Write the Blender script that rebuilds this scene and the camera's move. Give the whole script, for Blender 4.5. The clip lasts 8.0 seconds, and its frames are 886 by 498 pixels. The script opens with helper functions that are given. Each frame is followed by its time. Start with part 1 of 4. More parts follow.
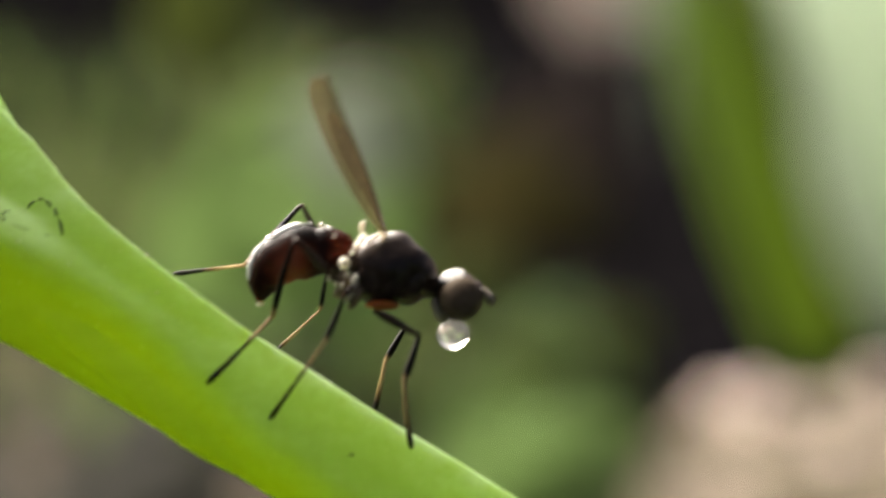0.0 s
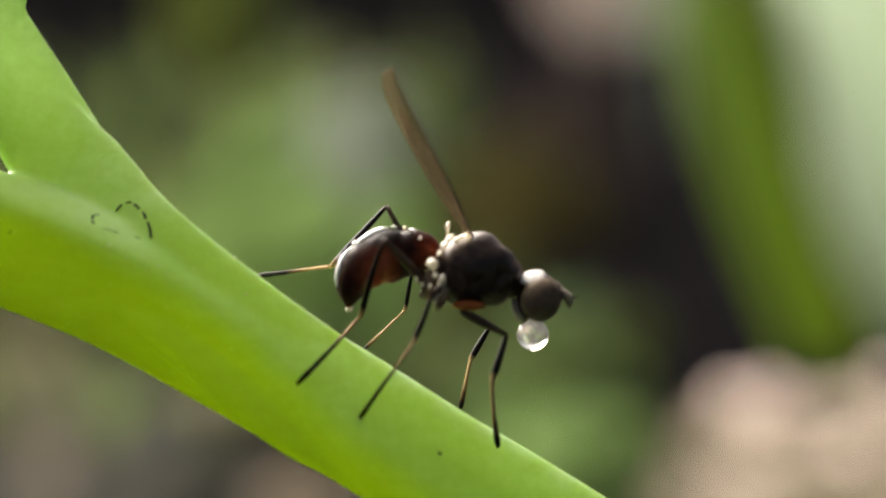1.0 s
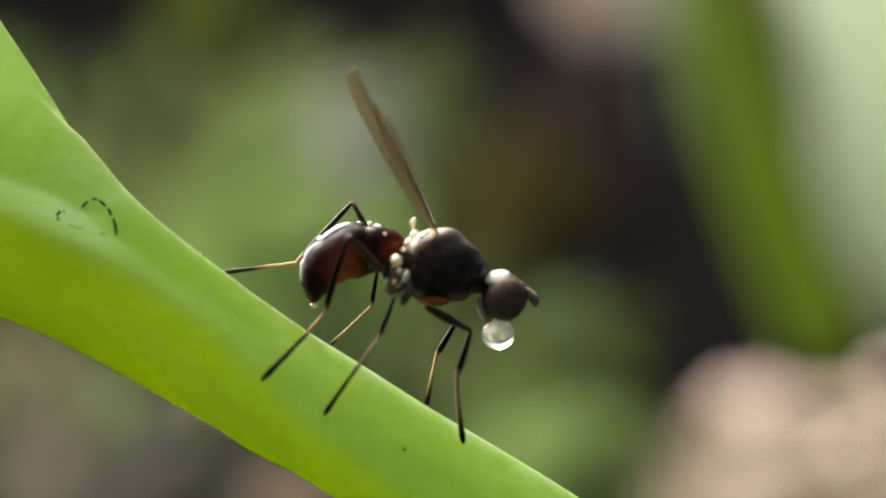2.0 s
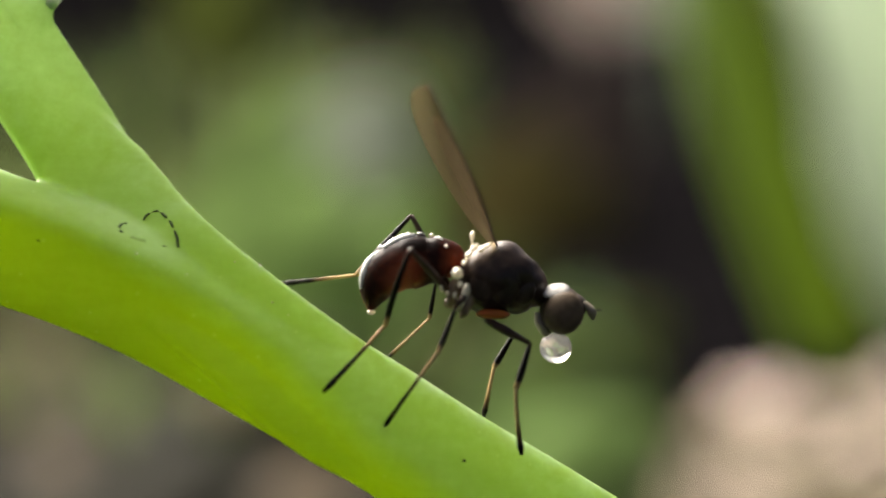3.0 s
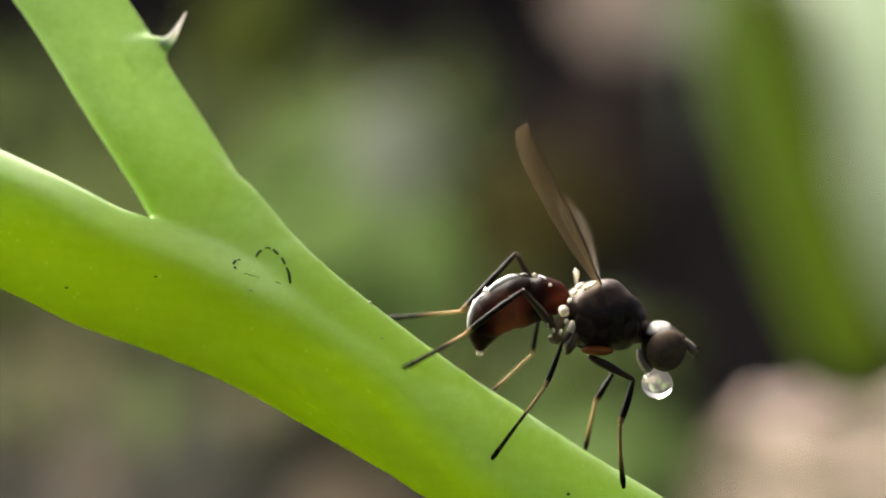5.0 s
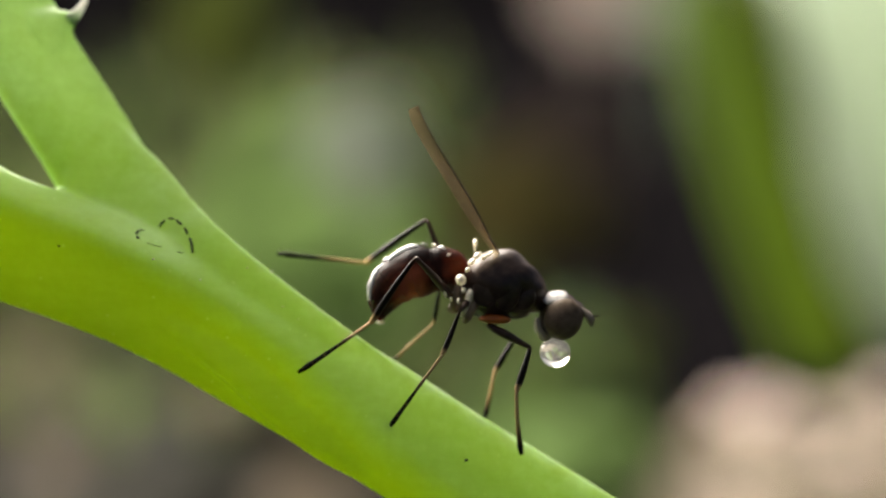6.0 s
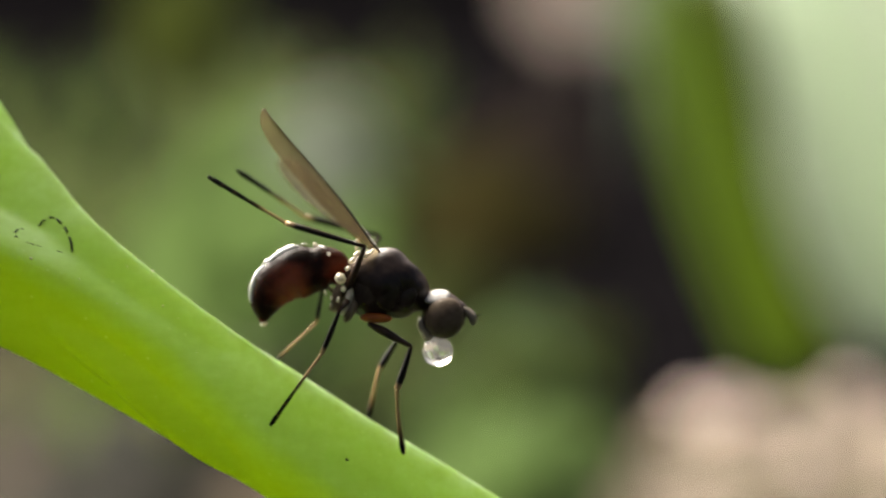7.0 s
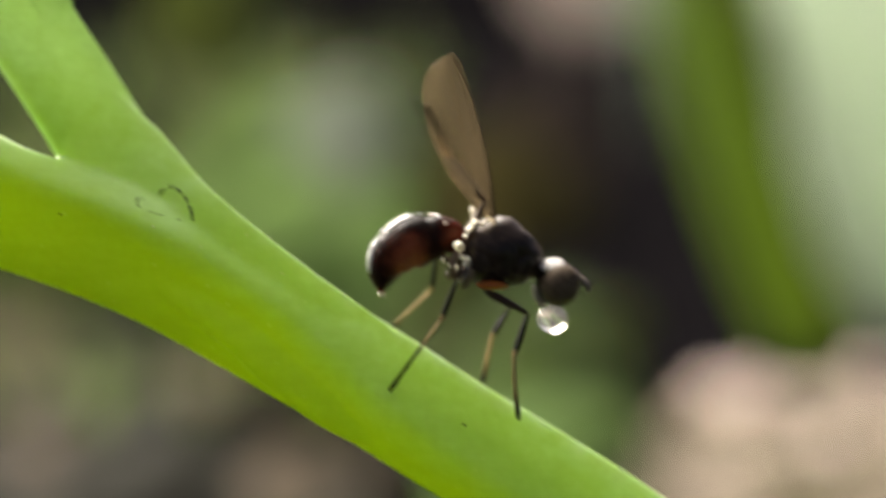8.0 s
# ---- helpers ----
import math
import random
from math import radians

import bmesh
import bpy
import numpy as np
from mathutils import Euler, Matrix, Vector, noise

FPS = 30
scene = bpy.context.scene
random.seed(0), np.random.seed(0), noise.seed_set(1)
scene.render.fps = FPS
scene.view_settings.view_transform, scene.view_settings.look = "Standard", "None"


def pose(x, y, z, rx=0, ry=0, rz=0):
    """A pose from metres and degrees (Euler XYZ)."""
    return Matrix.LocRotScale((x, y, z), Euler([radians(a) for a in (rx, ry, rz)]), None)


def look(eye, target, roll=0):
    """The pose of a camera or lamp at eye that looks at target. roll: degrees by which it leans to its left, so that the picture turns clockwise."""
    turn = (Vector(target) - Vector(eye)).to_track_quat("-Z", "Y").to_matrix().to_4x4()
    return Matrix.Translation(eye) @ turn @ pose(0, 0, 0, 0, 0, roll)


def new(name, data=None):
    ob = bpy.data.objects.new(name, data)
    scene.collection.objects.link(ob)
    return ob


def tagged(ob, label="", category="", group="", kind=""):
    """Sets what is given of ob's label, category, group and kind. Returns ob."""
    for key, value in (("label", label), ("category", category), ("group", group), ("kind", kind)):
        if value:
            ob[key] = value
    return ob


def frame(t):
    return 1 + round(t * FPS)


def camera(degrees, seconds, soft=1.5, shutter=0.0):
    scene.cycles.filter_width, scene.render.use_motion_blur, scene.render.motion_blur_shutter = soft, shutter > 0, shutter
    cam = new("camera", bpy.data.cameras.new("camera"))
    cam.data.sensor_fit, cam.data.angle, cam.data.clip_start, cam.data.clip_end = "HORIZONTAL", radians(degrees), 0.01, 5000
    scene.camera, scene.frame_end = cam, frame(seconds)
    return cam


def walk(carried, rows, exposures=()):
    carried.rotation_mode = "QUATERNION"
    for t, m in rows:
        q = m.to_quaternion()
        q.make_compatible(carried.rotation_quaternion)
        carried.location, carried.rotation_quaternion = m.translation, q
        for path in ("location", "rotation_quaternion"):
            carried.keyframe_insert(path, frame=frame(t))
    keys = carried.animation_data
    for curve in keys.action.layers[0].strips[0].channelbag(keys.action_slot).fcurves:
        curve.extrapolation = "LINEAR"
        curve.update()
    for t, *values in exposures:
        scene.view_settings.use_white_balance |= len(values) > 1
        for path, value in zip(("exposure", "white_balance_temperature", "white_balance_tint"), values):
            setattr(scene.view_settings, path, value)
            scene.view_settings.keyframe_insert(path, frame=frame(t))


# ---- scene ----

# ================= camera =================
cam = camera(30.0, 8.0, soft=2.0, shutter=0.6)
cam.data.dof.use_dof = True
cam.data.dof.focus_distance = 0.03495
cam.data.dof.aperture_fstop = cam.data.lens / 2.25     # an opening of 2.25 mm

SPREAD = 1.3                                           # how widely the bed behind the stem is laid out
HEIGHT = 0.0467 * SPREAD - 0.0087                      # of the stem's middle over the soil
TILT = -15.0
RIG = pose(0, 0, HEIGHT, TILT)
# seconds, millimetres from the stem's middle (right, ahead, up along the tilted view), yaw, pitch, roll
ROWS = [
    (0.0, 2.552, -33.045, 1.006, -0.12, -0.31, 0.04),
    (0.1, 2.292, -33.052, 0.872, -0.03, -0.42, 0.04),
    (0.2, 1.958, -33.070, 0.837, -0.15, -0.35, 0.05),
    (0.3, 1.434, -33.096, 0.740, -0.18, -0.34, 0.07),
    (0.4, 1.087, -33.127, 0.652, -0.38, -0.33, 0.10),
    (0.5, 0.820, -33.160, 0.595, -0.46, -0.34, 0.13),
    (0.6, 0.666, -33.195, 0.476, -0.43, -0.48, 0.18),
    (0.7, 0.596, -33.234, 0.505, -0.37, -0.47, 0.24),
    (0.9, 0.651, -33.321, 0.833, -0.29, -0.25, 0.37),
    (1.0, 0.698, -33.366, 0.970, -0.28, -0.22, 0.42),
    (1.1, 0.829, -33.427, 1.247, -0.33, -0.26, 0.42),
    (1.2, 0.924, -33.470, 1.441, -0.31, -0.33, 0.41),
    (2.3, 1.611, -33.476, 0.844, -0.06, -0.40, 0.54),
    (2.5, 1.057, -33.790, 1.028, -0.17, -0.44, 0.55),
    (2.7, 0.681, -33.771, 1.328, -0.20, -0.40, 0.46),
    (3.0, 0.246, -33.663, 1.345, -0.19, -0.52, 0.30),
    (3.2, 0.074, -33.635, 0.807, -0.06, -0.41, 0.18),
    (3.3, 0.050, -33.628, 0.490, -0.01, -0.26, 0.11),
    (3.5, 0.000, -33.650, 0.000, 0.00, 0.00, 0.00),
    (3.7, -0.223, -33.742, -0.340, -0.04, 0.01, -0.10),
    (3.8, -0.342, -33.806, -0.417, -0.10, 0.02, -0.14),
    (4.0, -0.753, -33.942, -0.228, 0.01, 0.16, -0.16),
    (4.2, -1.120, -34.088, 0.182, 0.15, 0.01, -0.03),
    (4.3, -1.208, -34.165, 0.490, 0.13, -0.08, 0.06),
    (4.5, -1.416, -34.303, 1.165, 0.13, -0.07, 0.18),
    (4.7, -1.717, -34.402, 1.669, 0.17, 0.06, 0.12),
    (4.8, -1.854, -34.443, 1.826, 0.17, 0.08, 0.05),
    (5.0, -1.848, -34.525, 1.878, 0.06, -0.07, -0.04),
    (5.1, -1.554, -34.565, 1.751, 0.14, -0.09, 0.04),
    (5.2, -1.098, -34.608, 1.636, 0.08, -0.04, 0.12),
    (6.3, 0.323, -35.147, 1.215, -0.57, -0.12, -0.10),
    (6.4, 0.567, -35.084, 1.340, -0.54, -0.16, -0.04),
    (6.5, 0.907, -34.995, 1.503, -0.57, -0.14, 0.04),
    (6.7, 1.517, -34.993, 1.460, -0.81, 0.01, 0.07),
    (6.9, 2.032, -35.011, 1.191, -1.02, 0.00, 0.06),
    (7.0, 2.176, -34.998, 1.141, -1.05, 0.04, 0.04),
    (7.2, 2.461, -34.866, 0.891, -1.06, -0.18, -0.09),
    (7.3, 2.492, -34.785, 0.855, -0.98, -0.23, -0.17),
    (7.5, 2.244, -34.740, 0.796, -0.90, -0.32, -0.25),
    (7.6, 1.842, -34.846, 0.571, -0.99, -0.60, -0.21),
    (7.7, 1.221, -35.030, 0.501, -1.14, -0.71, -0.12),
    (7.9, -0.059, -35.400, 0.618, -1.33, -0.65, 0.07),
    (8.0, -0.439, -35.468, 0.782, -1.20, -0.48, 0.11),
]
walk(cam, [(t, RIG @ pose(x / 1000, y / 1000, z / 1000, 90 + pitch, roll, yaw)) for t, x, y, z, yaw, pitch, roll in ROWS])

# ================= light =================
SUN_FROM = Vector((-0.45, 0.70, 0.555)).normalized()
scene.view_settings.exposure = 1.50
world = bpy.data.worlds.new("daylight")
scene.world = world
world.use_nodes = True
wn, wl = world.node_tree.nodes, world.node_tree.links
sky = wn.new("ShaderNodeTexSky")
sky.sky_type = 'NISHITA'
sky.sun_disc = False
sky.sun_elevation = math.asin(SUN_FROM.z)
sky.sun_rotation = math.atan2(SUN_FROM.x, SUN_FROM.y)
sky.air_density, sky.dust_density, sky.ozone_density = 0.2, 9.0, 0.0
wl.new(sky.outputs[0], wn["Background"].inputs[0])
wn["Background"].inputs[1].default_value = 0.09
sun_data = bpy.data.lights.new("sun", 'SUN')
sun_data.energy, sun_data.angle, sun_data.color = 5.0, radians(64), (1.0, 0.93, 0.80)
sun = new("sun", sun_data)
sun.matrix_world = look(SUN_FROM, (0, 0, 0))


# ================= materials =================
STEP = 1.15e-5      # the drawing grid of the stem and the fly: 11.5 micrometres


def mat(name):
    m = bpy.data.materials.new(name)
    m.use_nodes = True
    return m, m.node_tree.nodes, m.node_tree.links, m.node_tree.nodes["Principled BSDF"]


def noise_node(n, l, scale, detail=4.0, rough=0.55, coords='Object'):
    tc, tx = n.new("ShaderNodeTexCoord"), n.new("ShaderNodeTexNoise")
    tx.inputs["Scale"].default_value, tx.inputs["Detail"].default_value = scale, detail
    tx.inputs["Roughness"].default_value = rough
    l.new(tc.outputs[coords], tx.inputs["Vector"])
    return tx


def ramp(n, l, source, stops):
    r = n.new("ShaderNodeValToRGB")
    while len(r.color_ramp.elements) < len(stops):
        r.color_ramp.elements.new(0.5)
    for e, (p, c) in zip(r.color_ramp.elements, stops):
        e.position, e.color = p, (*c, 1)
    l.new(source, r.inputs[0])
    return r


def bump(n, l, bsdf, source, strength, distance):
    b = n.new("ShaderNodeBump")
    b.inputs["Strength"].default_value, b.inputs["Distance"].default_value = strength, distance
    l.new(source, b.inputs["Height"])
    l.new(b.outputs[0], bsdf.inputs["Normal"])
    return b


def surface(name, dark, light, scale, roughness=0.6, relief=0.0, relief_depth=1e-4, coat=0.0, through_light=0.0, tint=None, spec=0.5):
    """Two tones by noise, fine relief, and for leaves and thin skins some light that passes through."""
    m, n, l, p = mat(name)
    tx = noise_node(n, l, scale)
    r = ramp(n, l, tx.outputs["Fac"], ((0.3, dark), (0.7, light)))
    l.new(r.outputs[0], p.inputs["Base Color"])
    p.inputs["Roughness"].default_value = roughness
    p.inputs["Specular IOR Level"].default_value = spec
    p.inputs["Coat Weight"].default_value = coat
    p.inputs["Coat IOR"].default_value = 1.8 if coat >= 1 else 1.5
    p.inputs["Coat Roughness"].default_value = 0.15
    if relief:
        fine = noise_node(n, l, scale * 6, 3)
        bump(n, l, p, fine.outputs["Fac"], relief, relief_depth)
    if through_light:
        tr, mx = n.new("ShaderNodeBsdfTranslucent"), n.new("ShaderNodeMixShader")
        tr.inputs[0].default_value = (*(tint or light), 1)
        mx.inputs[0].default_value = through_light
        l.new(p.outputs[0], mx.inputs[1])
        l.new(tr.outputs[0], mx.inputs[2])
        l.new(mx.outputs[0], n["Material Output"].inputs[0])
    return m


def along(name, stops, roughness=0.35, coat=0.0, through_light=0.0):
    """Colour that changes along a limb, from its joint to its end."""
    m, n, l, p = mat(name)
    tc, sep = n.new("ShaderNodeTexCoord"), n.new("ShaderNodeSeparateXYZ")
    l.new(tc.outputs["Generated"], sep.inputs[0])
    r = ramp(n, l, sep.outputs["Z"], stops)
    l.new(r.outputs[0], p.inputs["Base Color"])
    p.inputs["Roughness"].default_value = roughness
    p.inputs["Specular IOR Level"].default_value = 0.06
    p.inputs["Coat Weight"].default_value = coat
    p.inputs["Coat IOR"].default_value = 1.8 if coat >= 1 else 1.5
    if through_light:
        tr, mx = n.new("ShaderNodeBsdfTranslucent"), n.new("ShaderNodeMixShader")
        l.new(r.outputs[0], tr.inputs[0])
        mx.inputs[0].default_value = through_light
        l.new(p.outputs[0], mx.inputs[1])
        l.new(tr.outputs[0], mx.inputs[2])
        l.new(mx.outputs[0], n["Material Output"].inputs[0])
    return m


def stem_material():
    """Green skin with light put into its colour: backlit yellow-green on the lower flank, sky-lit paler green on the
    upper flank, and more of it on the side shoot.
    """
    m, n, l, p = mat("green_stem_skin")

    def mixed(kind, factor, a, b):
        k = n.new("ShaderNodeMix")
        k.data_type, k.blend_type = 'RGBA', kind
        for socket, value in (("Factor", factor), ("A", a), ("B", b)):
            if isinstance(value, float):
                k.inputs[socket].default_value = value
            elif isinstance(value, tuple):
                k.inputs[socket].default_value = (*value, 1)
            else:
                l.new(value, k.inputs[socket])
        return k.outputs["Result"]

    def calc(kind, a, b, c=None):
        k = n.new("ShaderNodeMath")
        k.operation = kind
        for i, value in enumerate((a, b, c)):
            if isinstance(value, float):
                k.inputs[i].default_value = value
            elif value is not None:
                l.new(value, k.inputs[i])
        return k.outputs[0]
    big, mottle, fine = noise_node(n, l, 0.35, 3), noise_node(n, l, 1.3, 5, 0.65), noise_node(n, l, 5.0, 4)
    tc, sep = n.new("ShaderNodeTexCoord"), n.new("ShaderNodeSeparateXYZ")
    l.new(tc.outputs["Object"], sep.inputs[0])
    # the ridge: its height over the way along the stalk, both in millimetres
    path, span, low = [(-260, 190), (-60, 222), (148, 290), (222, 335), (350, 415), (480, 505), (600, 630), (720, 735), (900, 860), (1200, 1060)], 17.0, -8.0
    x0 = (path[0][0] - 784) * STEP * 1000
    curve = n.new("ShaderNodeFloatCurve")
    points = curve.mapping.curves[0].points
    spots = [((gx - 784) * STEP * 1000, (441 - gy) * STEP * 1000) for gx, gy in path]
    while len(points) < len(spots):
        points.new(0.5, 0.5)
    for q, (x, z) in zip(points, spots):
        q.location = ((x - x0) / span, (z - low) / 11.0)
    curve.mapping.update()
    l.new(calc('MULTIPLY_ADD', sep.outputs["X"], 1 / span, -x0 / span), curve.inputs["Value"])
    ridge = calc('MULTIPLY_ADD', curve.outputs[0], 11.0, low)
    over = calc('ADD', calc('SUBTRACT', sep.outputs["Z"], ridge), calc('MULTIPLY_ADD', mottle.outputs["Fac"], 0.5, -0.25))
    # painted sky light: paler above the ridge, yellow as if lit through below it
    lit_side = ramp(n, l, calc('MULTIPLY_ADD', over, 0.75, 0.5), ((0.1, (0.0, 0.0, 0.0)), (0.9, (1.0, 1.0, 1.0)))).outputs[0]
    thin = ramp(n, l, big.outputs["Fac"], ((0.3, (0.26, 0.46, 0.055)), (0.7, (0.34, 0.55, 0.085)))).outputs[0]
    lit_tone = ramp(n, l, big.outputs["Fac"], ((0.3, (0.34, 0.55, 0.22)), (0.7, (0.45, 0.65, 0.33)))).outputs[0]
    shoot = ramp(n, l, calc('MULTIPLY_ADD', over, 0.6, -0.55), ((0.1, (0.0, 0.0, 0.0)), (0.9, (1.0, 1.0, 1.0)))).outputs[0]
    lit_shoot_tone = ramp(n, l, mottle.outputs["Fac"], ((0.34, (0.40, 0.56, 0.22)), (0.5, (0.50, 0.67, 0.41)), (0.66, (0.62, 0.77, 0.56)))).outputs[0]
    colour = mixed('MIX', shoot, mixed('MIX', lit_side, thin, lit_tone), lit_shoot_tone)
    colour = mixed('MULTIPLY', 0.55, colour, ramp(n, l, mottle.outputs["Fac"], ((0.3, (0.80, 0.82, 0.55)), (0.7, (1.0, 1.0, 1.0)))).outputs[0])
    colour = mixed('MULTIPLY', 0.35, colour, ramp(n, l, fine.outputs["Fac"], ((0.35, (0.72, 0.76, 0.62)), (0.65, (1.0, 1.0, 1.0)))).outputs[0])
    # faint fibres along the stalk and pale pores
    turn, lines = n.new("ShaderNodeMapping"), n.new("ShaderNodeTexNoise")
    turn.inputs["Rotation"].default_value = (0, radians(-36), 0)
    turn.inputs["Scale"].default_value = (0.22, 2.6, 2.6)
    l.new(tc.outputs["Object"], turn.inputs[0])
    l.new(turn.outputs[0], lines.inputs["Vector"])
    lines.inputs["Scale"].default_value, lines.inputs["Detail"].default_value = 1.6, 3
    colour = mixed('MULTIPLY', 0.6, colour, ramp(n, l, lines.outputs["Fac"], ((0.35, (0.82, 0.87, 0.74)), (0.65, (1.0, 1.0, 1.0)))).outputs[0])
    pores = n.new("ShaderNodeTexVoronoi")
    pores.inputs["Scale"].default_value = 2.4
    l.new(tc.outputs["Object"], pores.inputs["Vector"])
    colour = mixed('MIX', ramp(n, l, pores.outputs["Distance"], ((0.05, (0.35, 0.35, 0.35)), (0.12, (0.0, 0.0, 0.0)))).outputs[0], colour, (0.62, 0.76, 0.45))
    l.new(colour, p.inputs["Base Color"])
    p.inputs["Roughness"].default_value = 0.5
    p.inputs["Specular IOR Level"].default_value = 0.4
    p.inputs["Coat Weight"].default_value = 0.3
    p.inputs["Coat Roughness"].default_value = 0.3
    bump(n, l, p, lines.outputs["Fac"], 0.06, 0.00002)
    tr, mx = n.new("ShaderNodeBsdfTranslucent"), n.new("ShaderNodeMixShader")
    # the light passed through is tinted by the same painted split
    l.new(mixed('MIX', lit_side, (0.60, 0.75, 0.008), mixed('MIX', shoot, (0.58, 0.78, 0.085), (0.62, 0.80, 0.36))), tr.inputs[0])
    l.new(calc('MULTIPLY_ADD', shoot, 0.10, calc('MULTIPLY_ADD', lit_side, -0.06, 0.42)), mx.inputs[0])
    l.new(p.outputs[0], mx.inputs[1])
    l.new(tr.outputs[0], mx.inputs[2])
    l.new(mx.outputs[0], n["Material Output"].inputs[0])
    return m


def glass_like(name, color, ior, roughness=0.0, clear=1.0):
    m, n, l, p = mat(name)
    p.inputs["Base Color"].default_value = (*color, 1)
    p.inputs["Transmission Weight"].default_value = clear
    p.inputs["IOR"].default_value = ior
    p.inputs["Roughness"].default_value = roughness
    # what is cloudy in it scatters the light from behind
    tr, mx = n.new("ShaderNodeBsdfTranslucent"), n.new("ShaderNodeMixShader")
    tr.inputs[0].default_value = (*color, 1)
    mx.inputs[0].default_value = 0.9 * (1 - clear)
    l.new(p.outputs[0], mx.inputs[1])
    l.new(tr.outputs[0], mx.inputs[2])
    l.new(mx.outputs[0], n["Material Output"].inputs[0])
    return m


def wing_material():
    m, n, l, p = mat("wing_membrane")
    tx = noise_node(n, l, 1500.0, 3)
    r = ramp(n, l, tx.outputs["Fac"], ((0.3, (0.11, 0.095, 0.07)), (0.7, (0.18, 0.157, 0.118))))
    l.new(r.outputs[0], p.inputs["Base Color"])
    p.inputs["Roughness"].default_value = 0.3
    tr, clear, a, b = (n.new("ShaderNodeBsdfTranslucent"), n.new("ShaderNodeBsdfTransparent"),
                       n.new("ShaderNodeMixShader"), n.new("ShaderNodeMixShader"))
    tr.inputs[0].default_value = (0.13, 0.108, 0.076, 1)
    clear.inputs[0].default_value = (0.88, 0.81, 0.66, 1)
    a.inputs[0].default_value, b.inputs[0].default_value = 0.5, 0.68
    l.new(p.outputs[0], a.inputs[1])
    l.new(tr.outputs[0], a.inputs[2])
    l.new(a.outputs[0], b.inputs[1])
    l.new(clear.outputs[0], b.inputs[2])
    l.new(b.outputs[0], n["Material Output"].inputs[0])
    return m


BLACK, BROWN, PALE = (0.008, 0.0065, 0.006), (0.05, 0.026, 0.013), (0.62, 0.43, 0.22)
TAN = (0.10, 0.065, 0.03)


def chitin_material():
    """Black-brown skin in blotches, dusted grey-brown, finely pitted."""
    m, n, l, p = mat("black_chitin")
    blotch, grain = noise_node(n, l, 1500.0, 3, 0.55), noise_node(n, l, 6500.0, 4)
    base = ramp(n, l, blotch.outputs["Fac"], ((0.36, (0.020, 0.012, 0.009)), (0.52, (0.054, 0.034, 0.025)), (0.70, (0.125, 0.084, 0.062))))
    pits = ramp(n, l, grain.outputs["Fac"], ((0.35, (0.55, 0.52, 0.50)), (0.65, (1.0, 1.0, 1.0))))
    mix = n.new("ShaderNodeMix")
    mix.data_type, mix.blend_type = 'RGBA', 'MULTIPLY'
    mix.inputs["Factor"].default_value = 0.8
    l.new(base.outputs[0], mix.inputs["A"])
    l.new(pits.outputs[0], mix.inputs["B"])
    l.new(mix.outputs["Result"], p.inputs["Base Color"])
    gloss = ramp(n, l, blotch.outputs["Fac"], ((0.35, (0.28, 0.28, 0.28)), (0.65, (0.55, 0.55, 0.55))))
    l.new(gloss.outputs[0], p.inputs["Roughness"])
    p.inputs["Specular IOR Level"].default_value = 0.3
    bump(n, l, p, grain.outputs["Fac"], 0.45, 2e-5)
    return m


